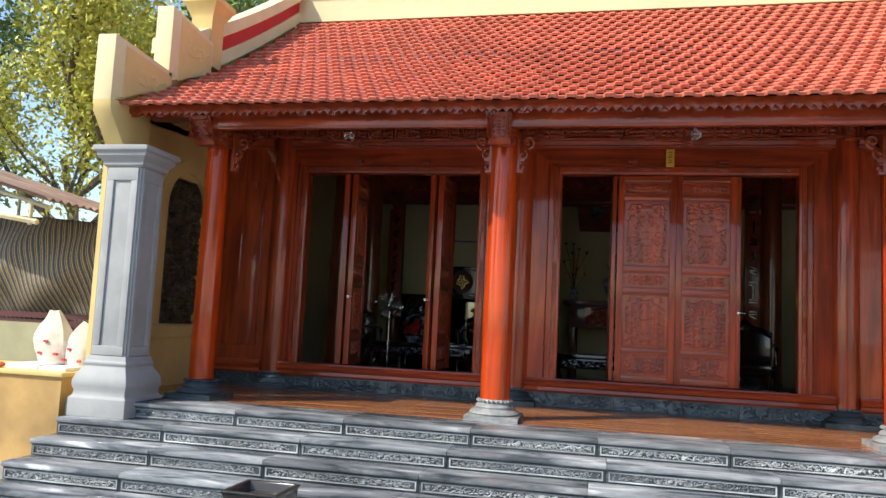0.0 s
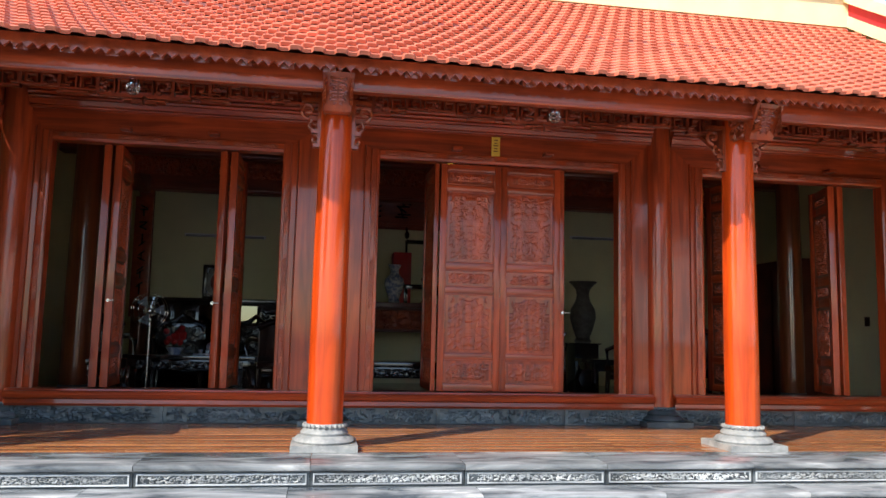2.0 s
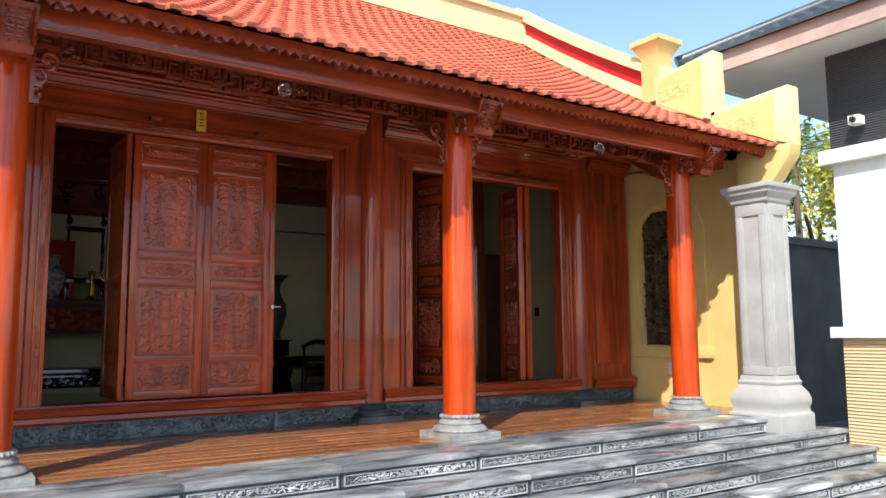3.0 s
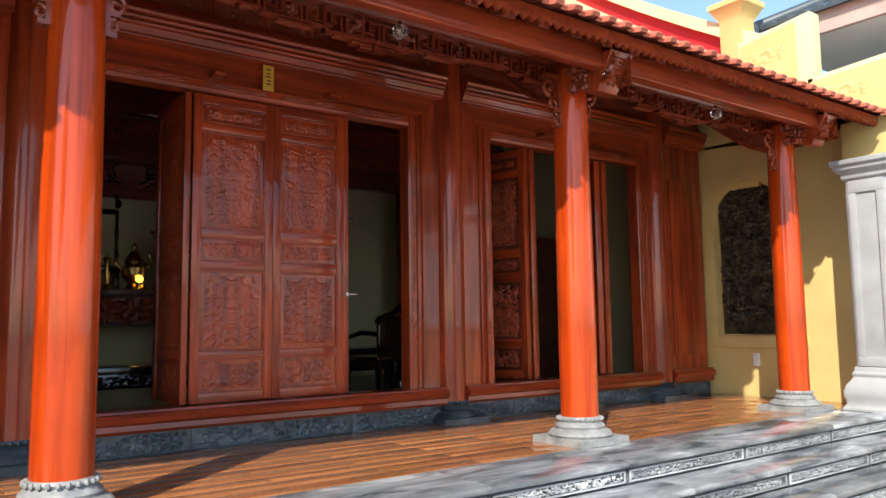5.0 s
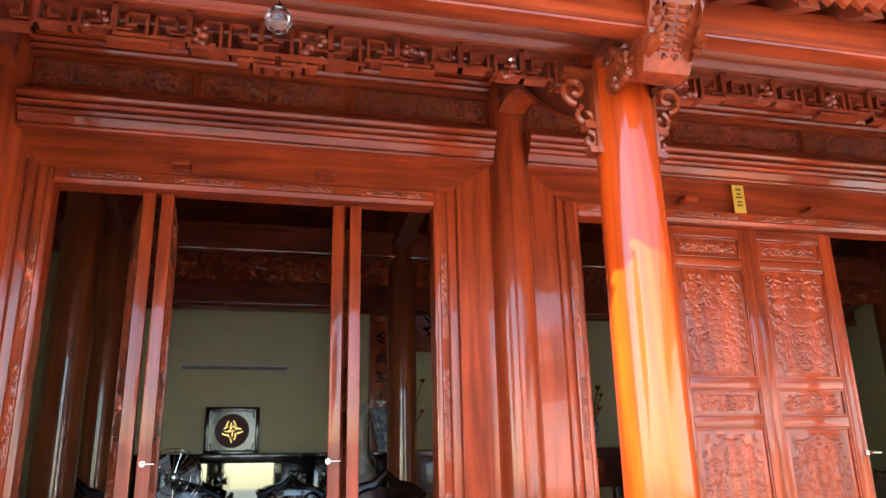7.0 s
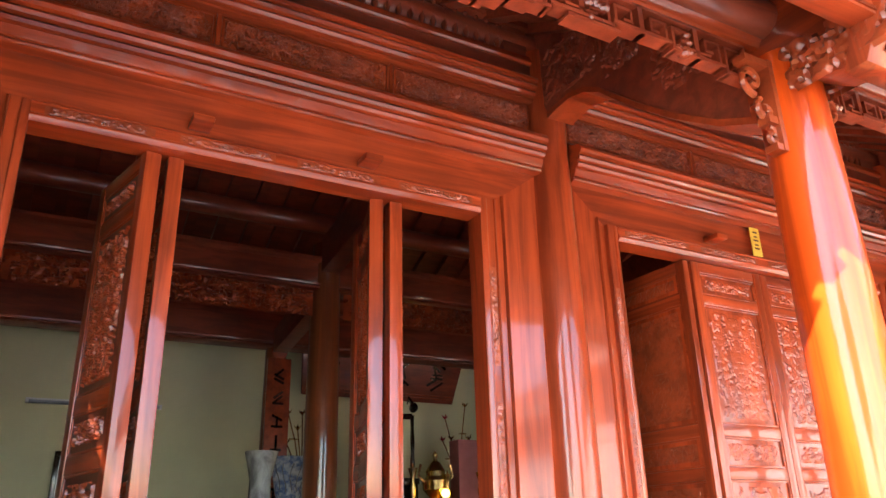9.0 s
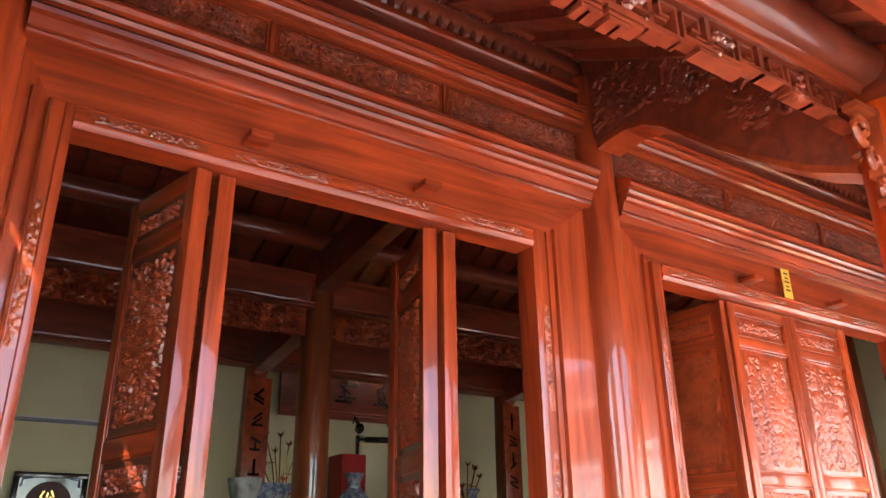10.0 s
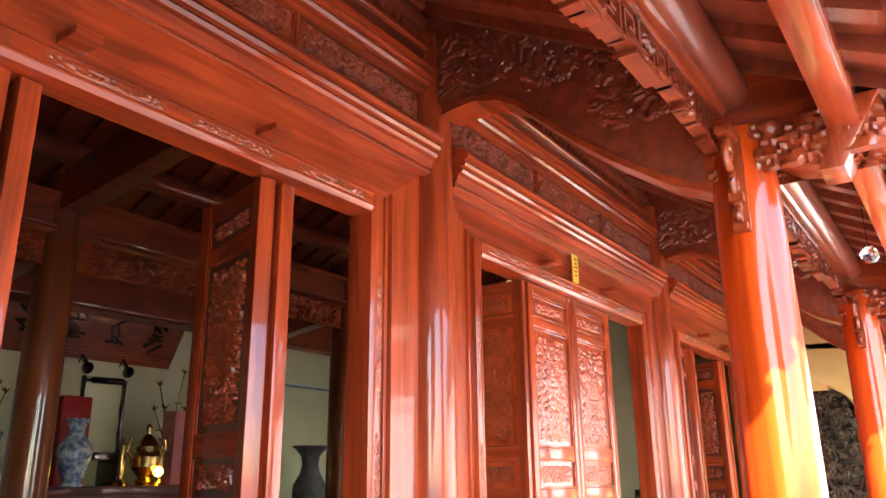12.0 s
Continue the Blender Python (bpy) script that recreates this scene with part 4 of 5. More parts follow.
sack(-6.12, 6.95, 0.93, 0.21, 0.46, 1, "open cream woven sack with red print on the ledge")
sack(-5.86, 6.98, 0.88, 0.22, 0.42, 5, "slumped cream woven sack on the low wall")
for k, (x, w) in enumerate(((-6.22, 0.36), (-5.88, 0.3))):
    whole("foam_board", Build().box(x - w / 2, x + w / 2, 6.6, 6.98, 0.88, 0.93 - 0.012 * k), white_paint, "flat white foam board lying on the low wall", "board", bevel=0.006)
glove = thing("rubber_gloves", "crumpled blue and orange rubber gloves on the ledge", "gloves", at=(-6.62, 6.62, 0.88))
part("blue_glove", Build().ball((0, 0, 0.045), 0.07, 12, 8, (1.3, 0.7, 0.65)), mat("blue_rubber", (0.02, 0.22, 0.42), None, 0.45, bump=0.2), glove)
part("orange_glove", Build().ball((0.14, -0.02, 0.03), 0.05, 12, 8, (1.5, 0.7, 0.6)), mat("orange_rubber", (0.62, 0.16, 0.03), None, 0.45, bump=0.2), glove)
whole("wooden_panel", Build().box(-8.6, -7.3, 8.3, 8.35, 0.0, 1.28), mat("olive_panel", (0.42, 0.40, 0.24), (0.38, 0.36, 0.21), 0.7, scale=(2, 2, 2)), "plain olive green panel leaning in the yard", "panel")
sl = thing("slatted_shutter", "dark maroon slatted shutter at the yard's back", "shutter")
for k in range(14):
    part("slat", Build().box(-8.4, -6.0, 8.55, 8.60, 0.1 + k * 0.095, 0.17 + k * 0.095), mat("maroon_slat", (0.10, 0.02, 0.018)) if k == 0 else bpy.data.materials["maroon_slat"], sl)
# striped tarpaulin, sagging between its fixings
tarp_m = bpy.data.materials.new("striped_tarpaulin")
tarp_m.use_nodes = True
tn, tl = tarp_m.node_tree.nodes, tarp_m.node_tree.links
wv = tn.new("ShaderNodeTexWave")
wv.wave_type, wv.bands_direction, wv.wave_profile = "BANDS", "X", "SAW"
wv.inputs["Scale"].default_value, wv.inputs["Distortion"].default_value, wv.inputs["Detail"].default_value = 4.4, 0.2, 1
uvn = tn.new("ShaderNodeUVMap")
rm = tn.new("ShaderNodeValToRGB")
rm.color_ramp.interpolation = "CONSTANT"
el = rm.color_ramp.elements
el[0].position, el[0].color = 0.0, (0.035, 0.05, 0.055, 1)
el[1].position, el[1].color = 0.3, (0.30, 0.22, 0.12, 1)
for p, c in ((0.45, (0.05, 0.035, 0.025, 1)), (0.6, (0.34, 0.27, 0.15, 1)), (0.8, (0.10, 0.07, 0.045, 1))):
    k = el.new(p)
    k.color = c
tl.new(uvn.outputs[0], wv.inputs["Vector"])
tl.new(wv.outputs["Fac"], rm.inputs[0])
tl.new(rm.outputs[0], tn["Principled BSDF"].inputs["Base Color"])
tn["Principled BSDF"].inputs["Roughness"].default_value = 0.6
b = Build()
nu, nv = 60, 24
for j in range(nv):
    for i in range(nu):
        u, v = i / (nu - 1), j / (nv - 1)
        x = -9.6 + 4.2 * u
        z = 2.75 - 0.25 * u - (1.75 - 0.30 * math.sin(math.pi * u)) * v
        y = 8.9 - 0.35 * math.sin(math.pi * v) * (0.5 + 0.5 * math.sin(5 * u)) + 0.03 * math.sin(26 * u + 9 * v)
        b.v.append((x, y, z))
b.f = [(j * nu + i, j * nu + i + 1, (j + 1) * nu + i + 1, (j + 1) * nu + i) for j in range(nv - 1) for i in range(nu - 1)]
me = b.mesh("tarpaulin", tarp_m)
uvl = me.uv_layers.new(name="UVMap")
for lp in me.loops:
    i, j = lp.vertex_index % nu, lp.vertex_index // nu
    uvl.data[lp.index].uv = (i / nu * 4.2 - 0.55 * j / nv, j / nv)
tarp = tagged(new("tarpaulin", me), "brown and grey striped tarpaulin hanging in folds under the shed", "tarpaulin")
sm = tarp.modifiers.new("thickness", "SOLIDIFY")
sm.thickness = 0.006
shed = thing("shed_roof", "rusty corrugated shed roof on cream steel frame", "shed")
b = Build()
nu = 80
for i in range(nu):
    y = 7.6 + 2.6 * i / (nu - 1)
    h = 0.018 * math.cos(i * math.pi / 2)
    b.v += [(-10.0, y, 3.55 + h), (-7.0, y, 2.72 + h), (-10.0, y, 3.54 + h), (-7.0, y, 2.71 + h)]
b.f = [q for i in range(nu - 1) for q in ((4 * i, 4 * i + 1, 4 * i + 5, 4 * i + 4), (4 * i + 2, 4 * i + 6, 4 * i + 7, 4 * i + 3))]
part("corrugated_sheet", b, mat("rusty_sheet", (0.34, 0.23, 0.16), (0.20, 0.12, 0.085), 0.6, scale=(2, 6, 2), bump=0.1), shed)
steel = mat("cream_steel", (0.62, 0.55, 0.36), (0.5, 0.42, 0.26), 0.6)
for y in (7.75, 9.9):
    part("rafter_tube", Build().tube([(-10, y, 3.44), (-7.05, y, 2.63)], 0.03, 6), steel, shed)
    part("bottom_tube", Build().tube([(-10, y, 2.85), (-7.2, y, 2.46)], 0.035, 6), steel, shed)
    for x in (-9.4, -8.4, -7.3):
        part("strut", Build().tube([(x, y, 2.80 - (x + 10) * 0.139), (x, y, 3.42 - (x + 10) * 0.2746)], 0.025, 6), steel, shed)
for y in (7.75, 9.9):
    part("post", Build().tube([(-9.8, y, 0), (-9.8, y, 3.4)], 0.045, 8), steel, shed)

# dark square planter at the foot of the steps
box = thing("square_planter", "dark square planter with palm leaves below the steps", "planter", at=(-2.72, 4.62, 0))
part("pot", Build().lathe([(0.14, 0), (0.17, 0.45), (0.18, 0.46), (0.18, 0.475), (0.15, 0.475), (0.14, 0.42)], flat=True), mat("dark_glaze", (0.035, 0.032, 0.03), (0.05, 0.045, 0.04), 0.25), box, bevel=0.008)
leafm = mat("pale_palm_leaf", (0.10, 0.14, 0.07), (0.16, 0.19, 0.11), 0.5, scale=(20, 20, 20))
b = Build()
for cx, cz in ((0.05, 0.33), (-0.07, 0.2)):
    for k in range(13):
        a = math.pi * (0.02 + 0.96 * k / 12)
        ln = 0.10 + 0.03 * math.sin(3 * k)
        dx, dz = math.cos(a), math.sin(a)
        px, pz = -dz * 0.008, dx * 0.008
        b.add([(cx, -0.172, cz), (cx + dx * ln * 0.5 + px, -0.185, cz + dz * ln * 0.5 + pz), (cx + dx * ln, -0.18, cz + dz * ln), (cx + dx * ln * 0.5 - px, -0.185, cz + dz * ln * 0.5 - pz)], [(0, 1, 2, 3)])
part("palm_leaves", b, leafm, box)


# ---- trees ----
def leaf_mat(name, c1, c2):
    m = mat(name, c1, c2, 0.5, scale=(1.2, 1.2, 1.2), island=True, rand=0.35, stain=0.3)
    m.node_tree.nodes["Principled BSDF"].inputs["Subsurface Weight"].default_value = 0.0
    return m


bark = mat("grey_bark", (0.16, 0.12, 0.085), (0.09, 0.07, 0.05), 0.9, scale=(8, 8, 2), bump=0.5, bump_scale=25)
green_yellow = leaf_mat("yellow_green_leaves", (0.36, 0.40, 0.06), (0.60, 0.53, 0.07))
green_dark = leaf_mat("deep_green_leaves", (0.09, 0.17, 0.03), (0.22, 0.29, 0.06))


def tree(x, y, h, spread, seed, material, label, leaves=5200, size=0.09, low=0.25):
    t = thing("tree", label, "tree", "yard trees", at=(x, y, 0))
    rnd = random.Random(seed)
    wood = Build()
    tips = []
    def limb(p, d, ln, r, depth):
        pts, rs = [p.copy()], [r]
        for i in range(5):
            d = (d + Vector((rnd.uniform(-0.2, 0.2), rnd.uniform(-0.2, 0.2), rnd.uniform(-0.04, 0.16)))).normalized()
            p = p + d * ln / 5
            pts.append(p.copy())
            rs.append(r * (1 - 0.13 * (i + 1)))
            if depth >= 1 and i > 1:
                tips.append(p.copy())
        wood.tube(pts, rs, 7 if depth < 2 else 5)
        if depth < 3:
            for k in range(4 if depth == 0 else 3):
                a = rnd.uniform(0, 6.28)
                nd = (d * 0.5 + Vector((math.cos(a), math.sin(a), rnd.uniform(0.0, 0.7))) * 0.8).normalized()
                limb(pts[rnd.choice((3, 4, 5))], nd, ln * rnd.uniform(0.55, 0.8) * (spread if depth == 0 else 1), r * 0.5, depth + 1)
    limb(Vector((0, 0, -0.05)), Vector((rnd.uniform(-0.1, 0.1), 0, 1)), h * 0.5, h * 0.022, 0)
    part("trunk", wood, bark, t)
    rs = np.random.RandomState(seed)
    tp = np.array([tuple(q) for q in tips])
    c = tp[rs.randint(0, len(tp), leaves)] + rs.normal(0, h * 0.035, (leaves, 3))
    c = c[c[:, 2] > h * low]
    n = len(c)
    u = rs.normal(size=(n, 3)); u /= np.linalg.norm(u, axis=1)[:, None]
    w = np.cross(u, rs.normal(size=(n, 3))); w /= np.linalg.norm(w, axis=1)[:, None]
    s = (size * rs.uniform(0.6, 1.4, n))[:, None]
    v = np.stack([c - u * s, c + w * s * 0.42, c + u * s, c - w * s * 0.42], 1).reshape(-1, 3)
    me = bpy.data.meshes.new("crown")
    me.from_pydata(v.tolist(), [], np.arange(4 * n).reshape(-1, 4).tolist())
    me.materials.append(material)
    ob = new("crown", me)
    ob.parent = t
    return t


tree(-10.2, 13.5, 8.0, 1.0, 3, green_yellow, "tall yellow-green tree with airy crown behind the shed", 26000, 0.058)
tree(-7.6, 16.5, 9.5, 1.0, 5, green_yellow, "tall leafy yellow-green tree behind the house end", 26000, 0.058)
tree(-13.5, 17.0, 10.5, 1.1, 8, green_dark, "large deep green tree in the far yard", 15000, 0.095)
tree(-10.6, 19.5, 12.0, 1.0, 12, green_dark, "large deep green tree behind the yard", 15000, 0.095)
tree(-17, 14.0, 9.0, 1.2, 14, green_yellow, "broad yellow-green tree in the far yard", 12000, 0.10)
tree(13.3, 12.0, 7.2, 0.9, 21, green_dark, "dense green fruit tree behind the grey wall", 7000, 0.09, 0.3)
tree(16.3, 12.6, 7.6, 0.9, 22, green_yellow, "leafy green tree behind the grey wall", 6000, 0.09, 0.3)


def palm(x, y, h, seed):
    t = thing("palm_tree", "slender areca palm with arching green fronds", "palm", at=(x, y, 0))
    part("trunk", Build().tube([(0, 0, 0), (0.06, 0, h * 0.5), (0, 0.02, h)], [0.11, 0.08, 0.07], 10), bark, t)
    rnd = random.Random(seed)
    for k in range(11):
        a, up = 6.28 * k / 11 + rnd.uniform(-0.2, 0.2), rnd.uniform(0.35, 1.2)
        b = Build()
        pts = []
        for i in range(11):
            s = i / 10
            r = 1.5 * s * math.cos(up) + 0.25 * s
            pts.append(Vector((r * math.cos(a), r * math.sin(a), h + 1.5 * s * math.sin(up) - 0.95 * s * s)))
        b.tube(pts, [0.02 - 0.0015 * i for i in range(11)], 5)
        for i in range(2, 11):
            for q in range(3):
                p = pts[i - 1].lerp(pts[i], q / 3)
                d = (pts[i] - pts[i - 1]).normalized()
                sd = d.cross(Vector((0, 0, 1))).normalized()
                for sg in (-1, 1):
                    e = p + (sd * sg * 0.8 + d * 0.6 + Vector((0, 0, -0.35))).normalized() * (0.42 * (1.15 - i / 12))
                    b.add([p, p.lerp(e, 0.5) + d * 0.016, e, p.lerp(e, 0.5) - d * 0.016], [(0, 1, 2, 3)])
        part("frond", b, green_dark, t)
    return t


tree(-7.8, 1.8, 5.4, 1.0, 31, green_dark, "leafy tree at the yard side shading the steps", 4200, 0.16)
palm(14.2, 11.4, 5.6, 2)
palm(17.5, 17, 8.0, 3)
fr = Build()
rs = random.Random(3)
pot = thing("potted_shrub", "small green shrub in a brown pot beside the steps", "plant", at=(6.05, 5.2, 0))
part("pot", Build().lathe([(0.10, 0), (0.15, 0.2), (0.165, 0.22), (0.165, 0.25), (0.12, 0.25)], seg=18), mat("brown_pot", (0.16, 0.09, 0.06)), pot)
for k in range(150):
    a, up, ln = rs.uniform(0, 6.28), rs.uniform(0.2, 1.4), rs.uniform(0.2, 0.6)
    c = Vector((math.cos(a) * math.cos(up), math.sin(a) * math.cos(up), math.sin(up))) * ln + Vector((0, 0, 0.25))
    d = Vector((rs.uniform(-1, 1), rs.uniform(-1, 1), rs.uniform(-0.5, 1))).normalized() * 0.07
    w = d.cross(Vector((0.3, 0.5, 0.8))).normalized() * 0.02
    fr.add([c - d, c + w, c + d, c - w], [(0, 1, 2, 3)])
part("foliage", fr, green_dark, pot)

# ---- porch fittings ----
glass = bpy.data.materials.new("cut_glass")
glass.use_nodes = True
gb = glass.node_tree.nodes["Principled BSDF"]
gb.inputs["Transmission Weight"].default_value, gb.inputs["Roughness"].default_value, gb.inputs["IOR"].default_value = 1.0, 0.02, 1.5
for x in (-3.07, 0.0, 3.07):
    lp = thing("pendant_ball", "faceted clear glass ball pendant hung from the porch beam", "pendant lamp", "glass pendants", at=(x, 6.745, 3.2))
    part("ball", Build().ball((0, 0, 0), 0.048, 10, 8), glass, lp, smooth=False)
    part("cap", Build().lathe([(0.016, 0.044), (0.016, 0.06), (0.006, 0.064)], seg=10), chrome, lp)
    part("cord", Build().tube([(0, 0, 0.06), (0, 0, roof_z(6.745) - 3.2 - 0.09)], 0.0022, 5), black_wood, lp)
pq = thing("paper_charm", "small yellow paper charm with dark characters over the door", "paper charm", at=(-0.075, 8.437, 3.285))
part("paper", Build().box(-0.042, 0.042, -0.002, 0.004, 0, 0.192), gold, pq)
for z, w in ((0.155, 0.02), (0.125, 0.014), (0.10, 0.022), (0.07, 0.016), (0.045, 0.02)):
    part("ink_mark", Build().box(-w, w, -0.005, 0.0, z, z + 0.010), wood_dark, pq)
whole("wall_switch", Build().box(-5.395, -5.37, 7.22, 7.29, 1.02, 1.16), white_paint, "white plastic wall switch on the yellow wall", "switch", bevel=0.004)
whole("wall_switch", Build().box(5.37, 5.395, 7.88, 7.95, 1.02, 1.16), white_paint, "white plastic wall switch on the yellow wall", "switch", bevel=0.004)
for (x0, x1), xs in ((BAYS[0], (-3.61, -2.70)), (BAYS[1], (0.64,))):
    for x in xs:
        h = thing("door_lever", "small bright metal lever handle on a door edge", "handle", at=(x, 8.50, 1.77))
        part("lever", Build().tube([(0, 0.03, 0), (0, -0.025, 0), (0.06, -0.025, 0)], 0.006, 8), chrome, h)
        part("rose", Build().tube([(0, 0.03, 0), (0, 0.012, 0)], 0.014, 12), chrome, h)

# ---- the room ----
white_glaze = mat("white_blue_porcelain", (0.62, 0.64, 0.66), (0.10, 0.16, 0.34), 0.15, scale=(16, 16, 16), c3=(0.7, 0.71, 0.72), coat=0.4)
marble_v = mat("pale_marble_vase", (0.50, 0.49, 0.45), (0.22, 0.21, 0.20), 0.25, scale=(7, 7, 5), wave=True)
grey_vase = mat("grey_bronze_vase", (0.16, 0.14, 0.125), (0.10, 0.085, 0.075), 0.4, scale=(12, 12, 12), bump=0.2)
red_cloth = mat("red_lacquer", (0.42, 0.008, 0.010), (0.36, 0.006, 0.008), 0.4)
pink_paper = mat("pink_paper", (0.62, 0.20, 0.20), (0.56, 0.17, 0.17), 0.6)
mirror = bpy.data.materials.new("mirror_glass")
mirror.use_nodes = True
mb = mirror.node_tree.nodes["Principled BSDF"]
mb.inputs["Metallic"].default_value, mb.inputs["Roughness"].default_value = 1.0, 0.03
mb.inputs["Base Color"].default_value = (0.15, 0.165, 0.145, 1)


def tube_lamp(x0, x1, z):
    t = thing("tube_lamp", "unlit grey batten tube lamp on the back wall", "lamp", "tube lamps")
    part("batten", Build().box(x0, x1, 14.15, 14.20, z - 0.02, z + 0.03), white_paint, t, bevel=0.004)
    part("tube", Build().tube([(x0 + 0.03, 14.13, z - 0.01), (x1 - 0.03, 14.13, z - 0.01)], 0.018, 10), mat("dull_tube", (0.38, 0.40, 0.48), None, 0.3) if "dull_tube" not in bpy.data.materials else bpy.data.materials["dull_tube"], t)


tube_lamp(-4.0, -2.69, 3.07)
tube_lamp(2.6, 3.9, 3.30)

# black cabinet with mirror and framed medallion above it
cab = thing("display_cabinet", "long black lacquer cabinet with mirror and inlaid side doors", "cabinet", at=(-3.2, 13.9, FLOOR))
part("carcass", Build().box(-1.25, 1.25, -0.02, 0.27, 0, 1.27), black_wood, cab, bevel=0.01)
part("top", Build().box(-1.32, 1.32, -0.06, 0.29, 1.27, 1.33), black_wood, cab, bevel=0.012)
part("mirror", Build().box(-0.46, 0.48, -0.045, -0.022, 0.72, 1.22), mirror, cab, "mirror glass")
for x in (-1.0, -0.62, 0.62, 1.0):
    d = part("cabinet_door", Build().box(x - 0.17, x + 0.17, -0.05, -0.022, 0.55, 1.22), black_wood, cab, bevel=0.008)
    part("inlay", relief(0.24, 0.5, 30, 50, 0.012, 44, 0.7).moved(Matrix.Translation((x - 0.12, -0.052, 0.63))), mat("nacre_inlay", (0.015, 0.011, 0.010), (0.02, 0.016, 0.015), 0.2, scale=(25, 25, 25), c3=(0.28, 0.28, 0.28)) if "nacre_inlay" not in bpy.data.materials else bpy.data.materials["nacre_inlay"], d)
for x in (-0.8, 0, 0.8):
    part("drawer", Build().box(x - 0.36, x + 0.36, -0.045, -0.022, 0.12, 0.46), black_wood, cab, bevel=0.01)
pic = thing("framed_medallion", "square black frame with dark red round medallion and gilt characters", "picture", at=(-3.34, 14.12, 2.02))
part("picture_frame", Build().frame4(-0.32, 0.32, -0.03, 0.06, 0, 0.56, 0.05), black_wood, pic, bevel=0.006)
part("backing", Build().box(-0.29, 0.29, 0, 0.04, 0.02, 0.54), black_wood, pic)
part("disc", Build().tube([(0, 0.0, 0.28), (0, -0.012, 0.28)], 0.2, 32), mat("dark_red_velvet", (0.09, 0.006, 0.012)), pic)
for k in range(16):
    a = k * 2.4
    r = 0.11 * math.sqrt(k / 16)
    part("gilt_stroke", Build().box(-0.035, 0.035, -0.02, -0.010, -0.008, 0.008), brass, pic).matrix_basis = Matrix.Translation((r * math.cos(a), 0, 0.28 + r * math.sin(a))) @ pose(0, 0, 0, 0, a * 57, 0)
for sx in (-1, 1):
    for sz in (-1, 1):
        part("corner_scroll", Build().tube([(sx * 0.25, -0.004, 0.28 + sz * 0.15), (sx * 0.24, -0.004, 0.28 + sz * 0.22), (sx * 0.16, -0.004, 0.28 + sz * 0.235)], 0.012, 6), white_glaze, pic)


def lathe_vase(name, label, x, y, z, h, r, material):
    t = thing(name, label, "vase", at=(x, y, z))
    prof = [(0.55, 0), (0.6, 0.03), (0.5, 0.08), (0.8, 0.3), (1.0, 0.5), (0.9, 0.62), (0.45, 0.75), (0.42, 0.86), (0.62, 0.97), (0.68, 1.0), (0.55, 1.0), (0.35, 0.9)]
    part("body", Build().lathe([(r * a, h * b) for a, b in prof], seg=24), material, t)
    return t


def carved_chair(x, y, turn):
    c = thing("armchair", "black lacquered carved wooden armchair with inlay", "chair", "black carved seats", at=(x, y, FLOOR))
    c.rotation_euler = (0, 0, radians(turn))
    part("seat", Build().box(-0.34, 0.34, -0.3, 0.3, 0.40, 0.47), black_wood, c, bevel=0.012)
    part("apron", Build().box(-0.31, 0.31, -0.28, -0.25, 0.28, 0.40), black_wood, c, bevel=0.006)
    for sx in (-0.3, 0.3):
        for sy in (-0.26, 0.26):
            part("leg", Build().tube([(sx, sy, 0), (sx * 1.05, sy * 1.05, 0.12), (sx, sy, 0.42)], [0.035, 0.03, 0.04], 8), black_wood, c)
        part("arm", Build().tube([(sx, 0.27, 0.72), (sx * 1.1, 0, 0.74), (sx * 1.05, -0.28, 0.68), (sx, -0.27, 0.47)], 0.03, 8), black_wood, c)
    part("backrest", Build().box(-0.33, 0.33, 0.26, 0.31, 0.47, 0.93), black_wood, c, bevel=0.015)
    part("crest", Build().tube([(-0.34, 0.29, 0.86), (-0.2, 0.29, 0.93), (-0.1, 0.29, 0.95), (0, 0.29, 1.04), (0.1, 0.29, 0.95), (0.2, 0.29, 0.93), (0.34, 0.29, 0.86)], 0.04, 8), black_wood, c)
    part("inlay", relief(0.4, 0.34, 36, 32, 0.012, 61, 0.8).moved(Matrix.Translation((-0.2, 0.256, 0.52))), bpy.data.materials["nacre_inlay"], c)
    for sx in (-0.22, 0.22):
        part("scroll", Build().tube([(sx + 0.08 * math.cos(k * 0.5), 0.25, 0.80 + 0.08 * math.sin(k * 0.5)) for k in range(13)], 0.014, 6), black_wood, c)
    return c


carved_chair(-2.2, 10.6, 200)
carved_chair(-4.3, 10.9, 30)
carved_chair(-3.7, 12.6, 5)
carved_chair(-2.7, 12.6, -5)
carved_chair(1.2, 11.2, 160)
carved_chair(2.5, 11.0, 190)
carved_chair(3.6, 11.6, 170)


def low_table(x, y, w, d, label):
    t = thing("low_table", label, "table", "black tables", at=(x, y, FLOOR))
    part("tabletop", Build().box(-w / 2, w / 2, -d / 2, d / 2, 0.48, 0.53), black_wood, t, bevel=0.012)
    part("apron", Build().box(-w / 2 + 0.04, w / 2 - 0.04, -d / 2 + 0.04, d / 2 - 0.04, 0.36, 0.48), black_wood, t, bevel=0.01)
    part("inlay", relief(w - 0.3, 0.09, 60, 12, 0.012, 66, 0.8).moved(Matrix.Translation((-w / 2 + 0.15, -d / 2 + 0.035, 0.37))), bpy.data.materials["nacre_inlay"], t)
    for sx in (-1, 1):
        for sy in (-1, 1):
            part("leg", Build().tube([(sx * (w / 2 - 0.08), sy * (d / 2 - 0.08), 0.4), (sx * (w / 2 - 0.03), sy * (d / 2 - 0.03), 0.2), (sx * (w / 2 - 0.1), sy * (d / 2 - 0.1), 0)], [0.05, 0.04, 0.05], 8), black_wood, t)
    return t


